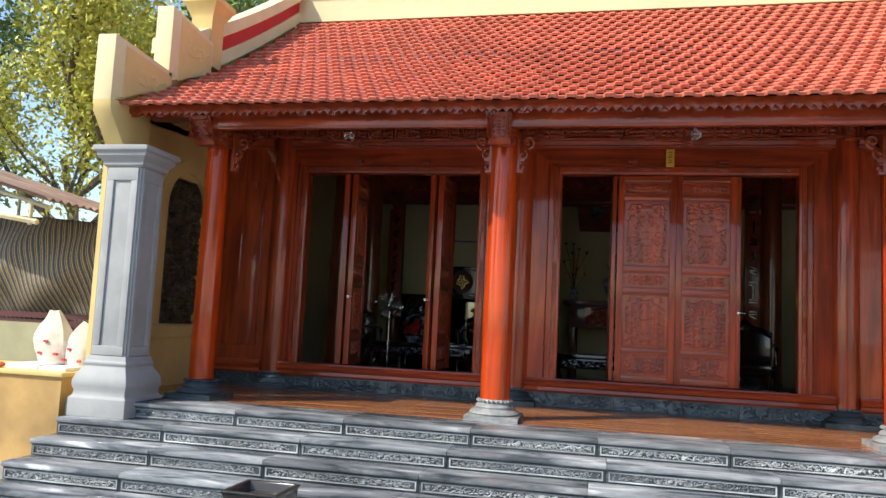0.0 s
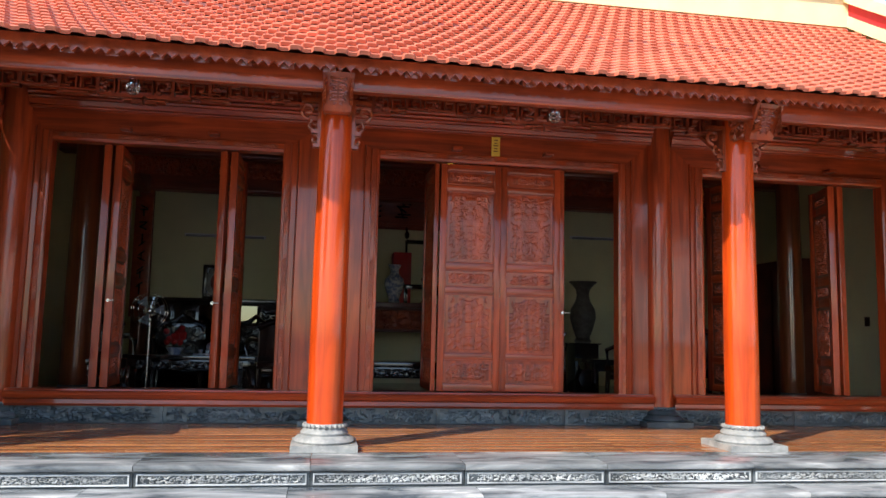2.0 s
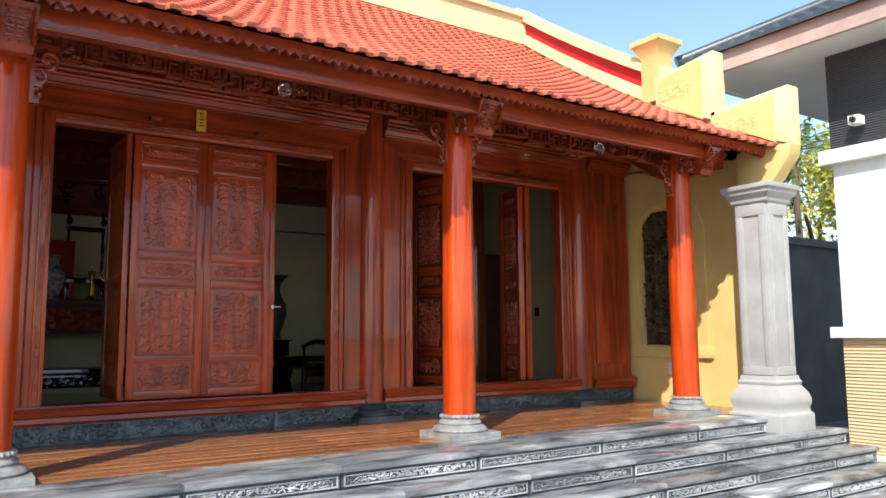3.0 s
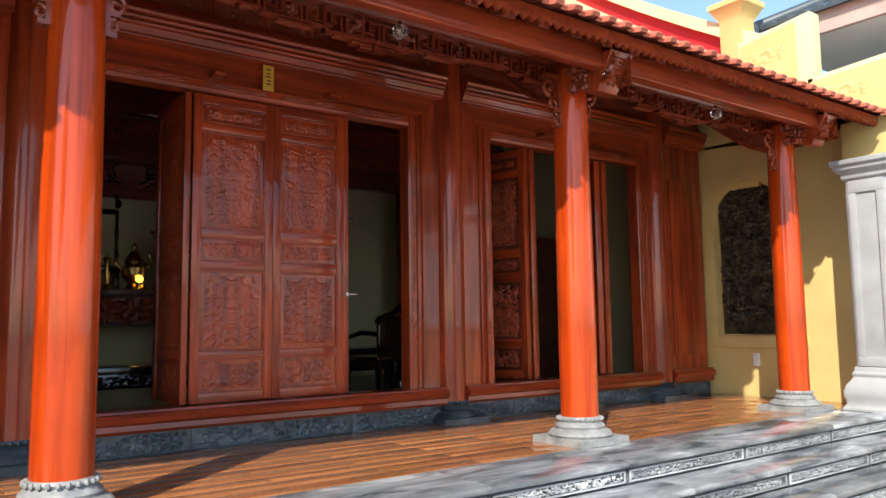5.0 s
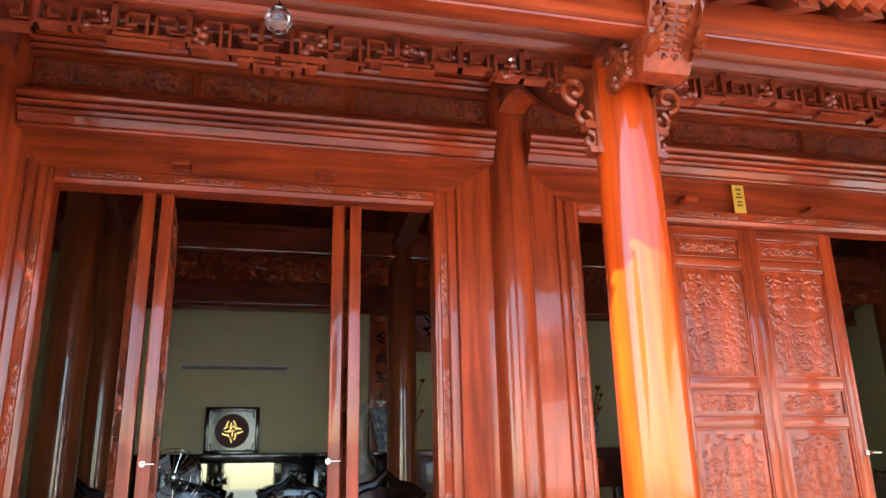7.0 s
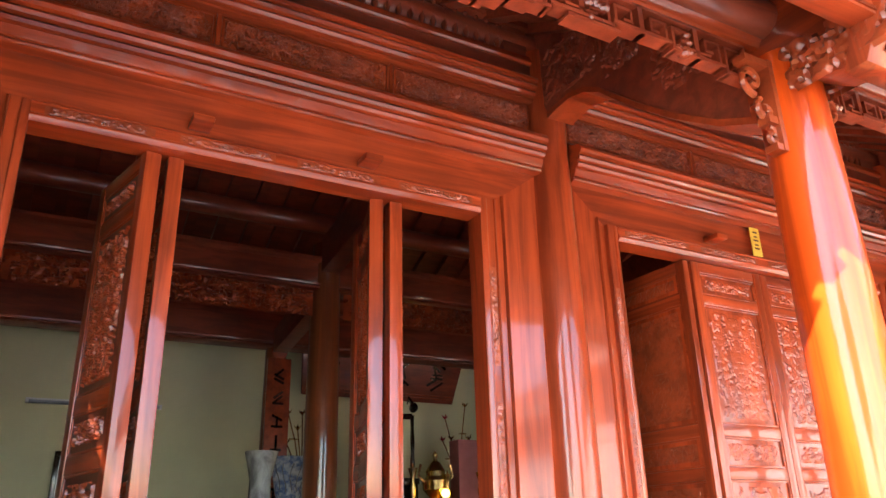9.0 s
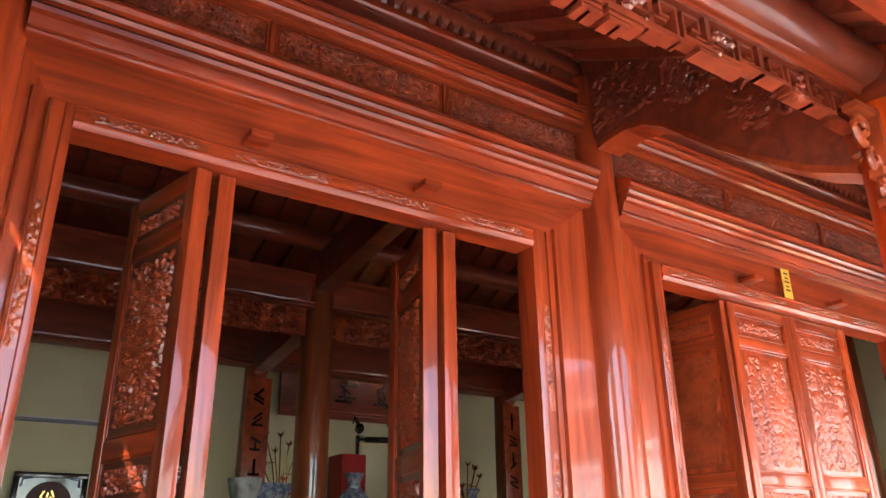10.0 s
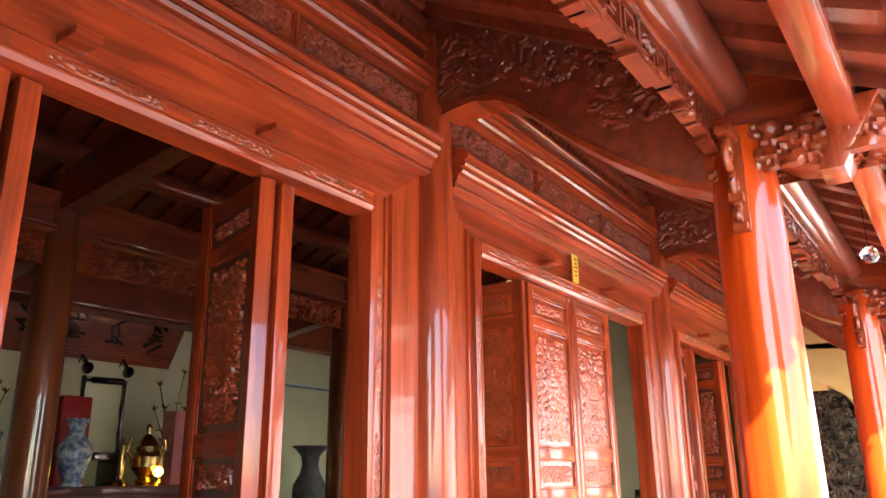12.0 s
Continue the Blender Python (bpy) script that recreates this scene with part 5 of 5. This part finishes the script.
low_table(-3.2, 10.9, 1.5, 0.75, "black lacquered low tea table with inlaid apron")
low_table(-0.75, 9.75, 1.2, 0.6, "long black lacquered bench table with inlaid flowers")
low_table(2.9, 12.2, 1.5, 0.8, "black lacquered table at the room's side")
tea = thing("tea_set", "white porcelain teapot and cups on the tea table", "tea set", at=(-3.0, 10.85, FLOOR + 0.53))
part("tray", Build().box(-0.2, 0.2, -0.13, 0.13, 0, 0.02), white_glaze, tea, bevel=0.006)
part("teapot", Build().ball((0, 0, 0.09), 0.075, 14, 10, (1, 1, 0.9)), white_glaze, tea)
part("spout", Build().tube([(0.06, 0, 0.08), (0.11, 0, 0.11), (0.13, 0, 0.15)], [0.018, 0.012, 0.008], 8), white_glaze, tea)
for k in range(4):
    part("cup", Build().lathe([(0.018, 0.02), (0.03, 0.06), (0.026, 0.06), (0.012, 0.03)], -0.12 + 0.075 * k, -0.085, seg=12), white_glaze, tea)
fl = thing("flower_bowl", "bowl of dark red artificial flowers on the tea table", "flowers", at=(-3.45, 10.95, FLOOR + 0.53))
part("bowl", Build().lathe([(0.06, 0), (0.1, 0.07), (0.11, 0.08), (0.08, 0.07)], seg=16), white_glaze, fl)
rs = random.Random(9)
for k in range(14):
    part("bloom", Build().ball((rs.uniform(-0.13, 0.13), rs.uniform(-0.1, 0.1), rs.uniform(0.12, 0.34)), 0.038, 8, 6), bpy.data.materials["red_lacquer"], fl)
fan = thing("standing_fan", "black standing fan with a wire guard", "fan", at=(-3.62, 10.3, FLOOR))
part("base", Build().lathe([(0.2, 0), (0.19, 0.03), (0.03, 0.05)], seg=24), black_wood, fan)
part("pole", Build().tube([(0, 0, 0.04), (0, 0, 0.95)], 0.014, 10), chrome, fan)
part("motor", Build().tube([(0, 0.14, 1.03), (0, 0, 1.03)], [0.05, 0.065], 14), black_wood, fan)
g = Build()
for r in (0.06, 0.12, 0.175, 0.2):
    g.tube([(r * math.cos(a * 0.262), -0.06, 1.03 + r * math.sin(a * 0.262)) for a in range(25)], 0.003, 4)
for k in range(24):
    a = k * 0.2618
    g.tube([(0.02 * math.cos(a), -0.07, 1.03 + 0.02 * math.sin(a)), (0.2 * math.cos(a), -0.05, 1.03 + 0.2 * math.sin(a))], 0.0022, 4)
part("guard", g, chrome, fan)
for k in range(3):
    a = k * 2.094
    part("blade", Build().add([(0.03 * math.cos(a), -0.03, 1.03 + 0.03 * math.sin(a)), (0.17 * math.cos(a - 0.3), -0.045, 1.03 + 0.17 * math.sin(a - 0.3)), (0.17 * math.cos(a + 0.5), -0.015, 1.03 + 0.17 * math.sin(a + 0.5))], [(0, 1, 2)]), mat("fan_blade", (0.3, 0.32, 0.34)) if k == 0 else bpy.data.materials["fan_blade"], fan)
part("hub", Build().ball((0, -0.07, 1.03), 0.035, 12, 8, (1, 0.5, 1)), chrome, fan)

lathe_vase("tall_vase", "tall pale marbled floor vase beside an inner column", -2.05, 12.45, FLOOR, 1.75, 0.22, marble_v)
fv = thing("floor_vase", "tall grey-brown vase with a wide flared rim", "vase", at=(2.55, 13.35, FLOOR + 0.75))
part("body", Build().lathe([(0.12, 0), (0.14, 0.03), (0.11, 0.08), (0.17, 0.25), (0.215, 0.42), (0.20, 0.55), (0.125, 0.68), (0.10, 0.78), (0.115, 0.88), (0.19, 0.97), (0.225, 0.99), (0.23, 1.01), (0.20, 1.01), (0.09, 0.85)], seg=28), grey_vase, fv)
whole("vase_stand", Build().lathe([(0.2, 0), (0.2, 0.72), (0.24, 0.74), (0.24, 0.75)], 2.55, 13.35, flat=True).moved(Matrix.Translation((0, 0, FLOOR))), black_wood, "square black stand under a grey vase", "stand", bevel=0.006)

# altar of the middle bay
al = thing("altar_table", "high dark carved wooden altar table", "altar table", at=(0, 13.55, FLOOR))
part("tabletop", Build().box(-1.42, 1.42, -0.42, 0.5, 1.24, 1.32), wood_dark, al, bevel=0.015)
part("apron", Build().box(-1.3, 1.3, -0.36, -0.3, 0.86, 1.24), wood_dark, al, bevel=0.01)
part("apron_carving", relief(2.1, 0.3, 120, 22, 0.03, 71, 1.2).moved(Matrix.Translation((-1.05, -0.362, 0.90))), wood_carved, al)
for sx in (-1, 1):
    for sy in (-0.3, 0.4):
        part("leg", Build().box(sx * 1.25 - 0.06, sx * 1.25 + 0.06, sy - 0.05, sy + 0.05, 0, 1.24), wood_dark, al, bevel=0.012)
ALT = FLOOR + 1.32
lathe_vase("altar_vase", "blue and white porcelain vase on the altar", -0.60, 13.25, ALT, 0.60, 0.16, white_glaze)
lathe_vase("altar_vase", "blue and white porcelain vase on the altar", 0.95, 13.3, ALT, 0.5, 0.12, white_glaze)
bs = thing("jar_stand", "square black wooden stand under a porcelain jar", "stand", at=(-1.66, 12.85, FLOOR))
part("stand_body", Build().lathe([(0.16, 0), (0.16, 0.05), (0.12, 0.09), (0.12, 1.2), (0.17, 1.25), (0.17, 1.28)], flat=True), black_wood, bs, bevel=0.006)
bw = thing("porcelain_jar", "white porcelain jar with dark brushed branches on a black stand", "jar", at=(-1.66, 12.85, FLOOR + 1.28))
part("body", Build().lathe([(0.09, 0), (0.10, 0.03), (0.13, 0.15), (0.16, 0.32), (0.185, 0.44), (0.195, 0.46), (0.19, 0.47), (0.17, 0.455), (0.1, 0.1)], seg=26), white_glaze, bw)
rs = random.Random(12)
for k in range(5):
    a = -2.6 + 0.45 * k
    part("brushed_branch", Build().tube([((0.128 + 0.05 * t) * math.cos(a + 0.12 * math.sin(5 * t + k)), (0.128 + 0.05 * t) * math.sin(a + 0.12 * math.sin(5 * t + k)), 0.14 + 0.26 * t) for t in (0, 0.25, 0.5, 0.75, 1.0)], 0.004, 5), grey_vase, bw)
whole("lacquer_box", Build().box(-0.60, -0.30, 13.55, 13.9, ALT, ALT + 0.84), red_cloth, "tall red lacquered box on the altar", "box", bevel=0.02)
whole("votive_paper_block", Build().box(0.56, 0.84, 13.4, 13.62, ALT, ALT + 0.755), pink_paper, "tall block of pink votive paper on the altar", "paper", bevel=0.006)
th = thing("altar_throne", "dark carved ceremonial throne with dragon-head arms", "throne", at=(-0.16, 13.72, ALT))
th.scale = (0.8, 1, 1.22)
part("seat", Build().box(-0.33, 0.33, -0.2, 0.2, 0.2, 0.26), black_wood, th, bevel=0.01)
for x in (-0.28, 0.28):
    part("arm_post", Build().lathe([(0.03, 0.26), (0.022, 0.3), (0.034, 0.4), (0.022, 0.5), (0.034, 0.6), (0.024, 0.72), (0.03, 0.85)], x, -0.1, seg=10), black_wood, th)
    part("leg", Build().box(x - 0.04, x + 0.04, -0.18, 0.18, 0, 0.2), black_wood, th, bevel=0.01)
    part("dragon_head", Build().ball((x, -0.14, 0.92), 0.06, 10, 8, (0.9, 1.5, 0.8)).tube([(x, -0.12, 0.95), (x, -0.02, 1.03), (x, 0.03, 0.98)], [0.03, 0.02, 0.008], 6), black_wood, th)
part("rail", Build().tube([(-0.28, -0.1, 0.84), (0, 0.14, 0.86), (0.28, -0.1, 0.84)], 0.03, 8), black_wood, th)


def candlestick(x, y, h):
    c = thing("candlestick", "gilt brass candlestick on the altar", "candlestick", "altar brasses", at=(x, y, ALT))
    part("stem", Build().lathe([(0.06, 0), (0.05, 0.03), (0.02, 0.06), (0.035, h * 0.4), (0.018, h * 0.6), (0.05, h * 0.85), (0.055, h * 0.88), (0.012, h * 0.9), (0.01, h)], seg=14), brass, c)


candlestick(-0.12, 13.25, 0.45)
candlestick(0.3, 13.22, 0.38)
candlestick(0.75, 13.25, 0.42)
cen = thing("incense_burner", "gilt brass incense burner with lid on the altar", "incense burner", at=(0.22, 13.35, ALT))
cen.scale = (1.05, 1.05, 1.25)
part("bowl", Build().lathe([(0.06, 0), (0.09, 0.03), (0.06, 0.06), (0.14, 0.14), (0.15, 0.22), (0.1, 0.26), (0.11, 0.3), (0.05, 0.38), (0.02, 0.4), (0.03, 0.45), (0.01, 0.48)], seg=20), brass, cen)
for s in (-1, 1):
    part("ear", Build().tube([(s * 0.13, 0, 0.2), (s * 0.21, 0, 0.26), (s * 0.18, 0, 0.36)], 0.016, 8), brass, cen)
em = bpy.data.materials.new("yellow_lamp_glow")
em.use_nodes = True
em.node_tree.nodes["Principled BSDF"].inputs["Base Color"].default_value = (0.8, 0.5, 0.05, 1)
em.node_tree.nodes["Principled BSDF"].inputs["Emission Color"].default_value = (1.0, 0.62, 0.06, 1)
em.node_tree.nodes["Principled BSDF"].inputs["Emission Strength"].default_value = 2.0
lampy = thing("altar_lamp", "small glowing yellow altar lamp on a brass foot", "lamp", at=(0.25, 13.18, ALT))
part("foot", Build().lathe([(0.04, 0), (0.015, 0.03), (0.015, 0.08)], seg=12), brass, lampy)
part("globe", Build().ball((0, 0, 0.13), 0.048, 14, 10), em, lampy)


def flower_stem(x, y, h, seed, label):
    t = thing("gilt_flowers", label, "flowers", "altar flowers", at=(x, y, ALT))
    rnd = random.Random(seed)
    part("pot", Build().lathe([(0.05, 0), (0.08, 0.1), (0.05, 0.2), (0.07, 0.24)], seg=14), white_glaze, t)
    gm = bpy.data.materials["brass"]
    for k in range(9):
        dx, dy, z = rnd.uniform(-0.2, 0.2), rnd.uniform(-0.08, 0.08), rnd.uniform(0.35, 1.0) * h
        part("stem", Build().tube([(0, 0, 0.2), (dx * 0.5, dy * 0.5, z * 0.7), (dx, dy, z)], 0.007, 5), gm, t)
        b = Build()
        for q in range(7):
            a = q * 0.9 + k
            tip = (dx + 0.045 * math.cos(a), dy + 0.045 * math.sin(a), z + 0.035 + 0.02 * (q % 2))
            b.add([(dx, dy, z - 0.01), (dx + 0.03 * math.cos(a - 0.45), dy + 0.03 * math.sin(a - 0.45), z + 0.012), tip, (dx + 0.03 * math.cos(a + 0.45), dy + 0.03 * math.sin(a + 0.45), z + 0.012)], [(0, 1, 2, 3)])
        b.ball((dx, dy, z + 0.006), 0.018, 7, 5)
        part("bloom", b, gm if k % 3 else bpy.data.materials["red_lacquer"], t)
        if k % 2:
            part("leaf", Build().ball((dx * 0.6, dy * 0.6, z * 0.72), 0.05, 8, 5, (1.2, 0.7, 0.18)), gm, t)


flower_stem(0.76, 13.75, 1.25, 1, "gilt lotus flower branches in a pot on the altar")
flower_stem(-1.26, 13.65, 1.2, 2, "gilt and red flower branches on the altar")
flower_stem(1.15, 13.7, 0.9, 4, "gilt and red flower branches on the altar")

# name board leaning out over the altar and couplet boards on the rear columns
sign = thing("name_board", "large dark red-brown board with black brush characters over the altar", "sign board", at=(-0.2, 13.96, 3.28))
sign.rotation_euler = (radians(20), 0, 0)
part("board", Build().add([(x * (1.0 + 0.13 * z), y, z) for x in (-1, 1) for y in (-0.02, 0.03) for z in (0, 0.74)], [(0, 1, 3, 2), (4, 6, 7, 5), (0, 4, 5, 1), (2, 3, 7, 6), (0, 2, 6, 4), (1, 5, 7, 3)]), wood_roof, sign, bevel=0.01)
for z in (0.05, 0.085, 0.64, 0.68):
    part("border", Build().box(-0.97, 0.97, -0.032, -0.02, z, z + 0.014), wood_carved, sign, bevel=0.004)
rs = random.Random(6)
for k in range(4):
    cx = -0.70 + 0.47 * k
    for j in range(7):
        part("brush_stroke", Build().box(-rs.uniform(0.05, 0.13), rs.uniform(0.05, 0.13), -0.028, -0.02, -0.014, 0.014), black_wood, sign).matrix_basis = Matrix.Translation((cx + rs.uniform(-0.05, 0.05), 0, 0.22 + 0.045 * j)) @ pose(0, 0, 0, 0, rs.choice((0, 0, 70, -35, 35)), 0)
for x in COL_X[:3]:
    cb = thing("couplet_board", "tall curved dark board with black characters on a rear column", "sign board", "couplet boards", at=(x, 13.41, FLOOR))
    part("board", Build().box(-0.13, 0.13, -0.02, 0.02, 1.0, 2.85), wood_carved, cb, bevel=0.01)
    for k in range(7):
        for j in range(3):
            part("brush_stroke", Build().box(-0.06, 0.06, -0.026, -0.02, -0.012, 0.012), black_wood, cb).matrix_basis = Matrix.Translation((0, 0, 1.16 + 0.24 * k + 0.045 * j)) @ pose(0, 0, 0, 0, rs.choice((0, 25, -40, 90)), 0)
    part("finial", Build().ball((0, 0, 2.93), 0.09, 10, 8, (1, 0.4, 1)), wood_carved, cb)
# carved fret panels under the rear beam, between the columns
for a, c in zip(COL_X, COL_X[1:]):
    whole("fret_panel", relief(c - a - 0.3, 0.25, 220, 30, 0.04, 81, 1.4).moved(Matrix.Translation((a + 0.15, 11.95, 3.62))), wood_carved, "dark carved fret panel under the room beam", "panel", "fret panels")
# yellow lit wall pieces and cupboard seen through the far bay
cup = thing("tall_cupboard", "tall dark wooden cupboard against the side wall", "cupboard", at=(5.0, 11.4, FLOOR))
part("carcass", Build().box(-0.25, 0.26, -0.6, 0.6, 0, 2.0), wood_dark, cup, bevel=0.01)
for y in (-0.3, 0.3):
    part("cupboard_door", Build().box(-0.275, -0.252, y - 0.27, y + 0.27, 0.1, 1.9), wood_dark, cup, bevel=0.008)
whole("wall_switch", Build().box(5.265, 5.279, 10.13, 10.21, 1.76, 1.88), black_wood, "small dark wall switch on the side wall", "switch")

# ---- steps, floor planks and roof tiles, piece by piece ----
def step_nose(y, z):
    return [(y + 0.30, z), (y + 0.012, z), (y, z - 0.008), (y - 0.004, z - 0.022), (y, z - 0.036), (y + 0.014, z - 0.044), (y + 0.30, z - 0.044)]


steps = thing("stone_steps", "wide flight of veined blue-grey marble steps with carved risers", "steps", kind="structure")
rnd = random.Random(4)
for i in range(5):
    z = FLOOR - i * RISE
    y = EDGE_Y - i * TREAD
    xl, xr = (-4.80, 4.75) if i == 0 else (STEP_L, STEP_R)
    cuts = [xl]
    while cuts[-1] < xr - 1.4:
        cuts.append(cuts[-1] + rnd.uniform(0.95, 1.25))
    cuts.append(xr)
    for a, c in zip(cuts, cuts[1:]):
        part("tread_slab", Build().extrude([(q[0] + (0.22 if i == 0 and q[0] > y + 0.2 else 0), q[1]) for q in step_nose(y, z)], a + 0.002, c - 0.002), stone, steps)
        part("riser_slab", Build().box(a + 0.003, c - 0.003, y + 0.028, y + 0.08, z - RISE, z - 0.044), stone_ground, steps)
        fr = Build()
        z0, z1 = z - RISE + 0.012, z - 0.056
        fr.frame4(a + 0.02, c - 0.02, y + 0.018, y + 0.03, z0, z1, 0.009)
        part("riser_border", fr, stone_carved, steps, smooth=False)
        r = relief(c - a - 0.08, z1 - z0 - 0.02, 150, 20, 0.018, rnd.randrange(3) + 300, 0.8)
        part("riser_carving", r.moved(Matrix.Translation((a + 0.04, y + 0.0325, z0 + 0.01))), stone_carved, steps)
whole("step_core", Build().extrude([(y, z) for k in range(5) for y, z in ((EDGE_Y + 0.05 - (4 - k) * TREAD, 0.0 if k == 0 else k * RISE - 0.05), (EDGE_Y + 0.05 - (4 - k) * TREAD, (k + 1) * RISE - 0.05))] + [(6.6, 5 * RISE - 0.05), (6.6, 0)], STEP_L + 0.02, STEP_R - 0.02), stone_base, "dark stone core of the steps", "steps", kind="structure", smooth=False)

terrace = thing("terrace_floor", "glossy orange-brown wood-look terrace floor planks", "floor", kind="structure")
pl = Build().box(0.002, 1.198, 0.0015, 0.1485, -0.03, 0.0).mesh("plank", plank, 0.0015)
y, row = 6.806, 0
while y < 8.44:
    x = -5.38 - 0.6 * (row % 2)
    while x < 5.38:
        a, c = max(x, -5.38), min(x + 1.2, 5.38)
        o = part("plank", pl, None, terrace)
        o.location, o.scale = (a, y, FLOOR), ((c - a) / 1.2, 1, 1)
        x += 1.2
    y += 0.15
    row += 1
part("edge_slab", Build().box(-5.38, -4.7, 6.44, 6.80, FLOOR - 0.03, FLOOR), stone, terrace)
part("edge_slab", Build().box(4.7, 5.38, 6.44, 6.80, FLOOR - 0.03, FLOOR), stone, terrace)

roof = thing("roof", "salmon-red interlocking terracotta tile roof in even rows", "roof", kind="structure")
TW, ROW = 0.1525, 0.205


def tile_mesh():
    """One tile in its own frame: u across, v up the slope, thick nose with a raised roll."""
    us = [(0.0, 0.004), (0.030, 0.006), (0.044, 0.020), (0.060, 0.024), (0.094, 0.024), (0.110, 0.020), (0.124, 0.006), (0.1535, 0.004)]
    b = Build()
    v = []
    for t, lift in ((0.0, 0.030), (0.012, 0.036), (0.31, -0.012)):
        for k, (u, h) in enumerate(us):
            tab = 0.0 if 2 <= k <= 5 else 0.045
            v.append((u, t + tab * (t < 0.1), h + lift - (0.004 if tab and t < 0.1 else 0)))
    n = len(us)
    v += [(u, 0.004 + (0.0 if 2 <= k <= 5 else 0.045), h + 0.002) for k, (u, h) in enumerate(us)]
    f = [(r * n + i, r * n + i + 1, (r + 1) * n + i + 1, (r + 1) * n + i) for r in range(2) for i in range(n - 1)]
    f += [(3 * n + i, 3 * n + i + 1, i + 1, i) for i in range(n - 1)]
    b.add(v, f)
    return b


tb = tile_mesh()
tm = tb.mesh("tile", terracotta, smooth=False)
rest = Build()
cols = int(10.44 / TW)
made, y, row = 0, EAVE_Y - 0.02, 0
tv = np.array(tb.v)
while y < RIDGE_Y - 0.1:
    sl = math.atan(roof_z(y + 0.1) / 0.1 - roof_z(y) / 0.1)
    for k in range(cols):
        x = -5.22 + k * TW + (TW / 2 if row % 2 else 0)
        m = Matrix.Translation((x, y, roof_z(y) - 0.02)) @ pose(0, 0, 0, math.degrees(sl) - 0.5, 0, 0)
        if row < 4:
            part("roof_tile", tm, None, roof).matrix_basis = m
        else:
            mm = np.array(m)
            rest.add(tv @ mm[:3, :3].T + mm[:3, 3], tb.f)
    y += ROW * math.cos(sl)
    row += 1
me = bpy.data.meshes.new("tile_field")
me.from_pydata(rest.v, [], rest.f)
me.materials.append(terracotta_rest)
tagged(part("tile_field", me, None, roof), kind="stuff")
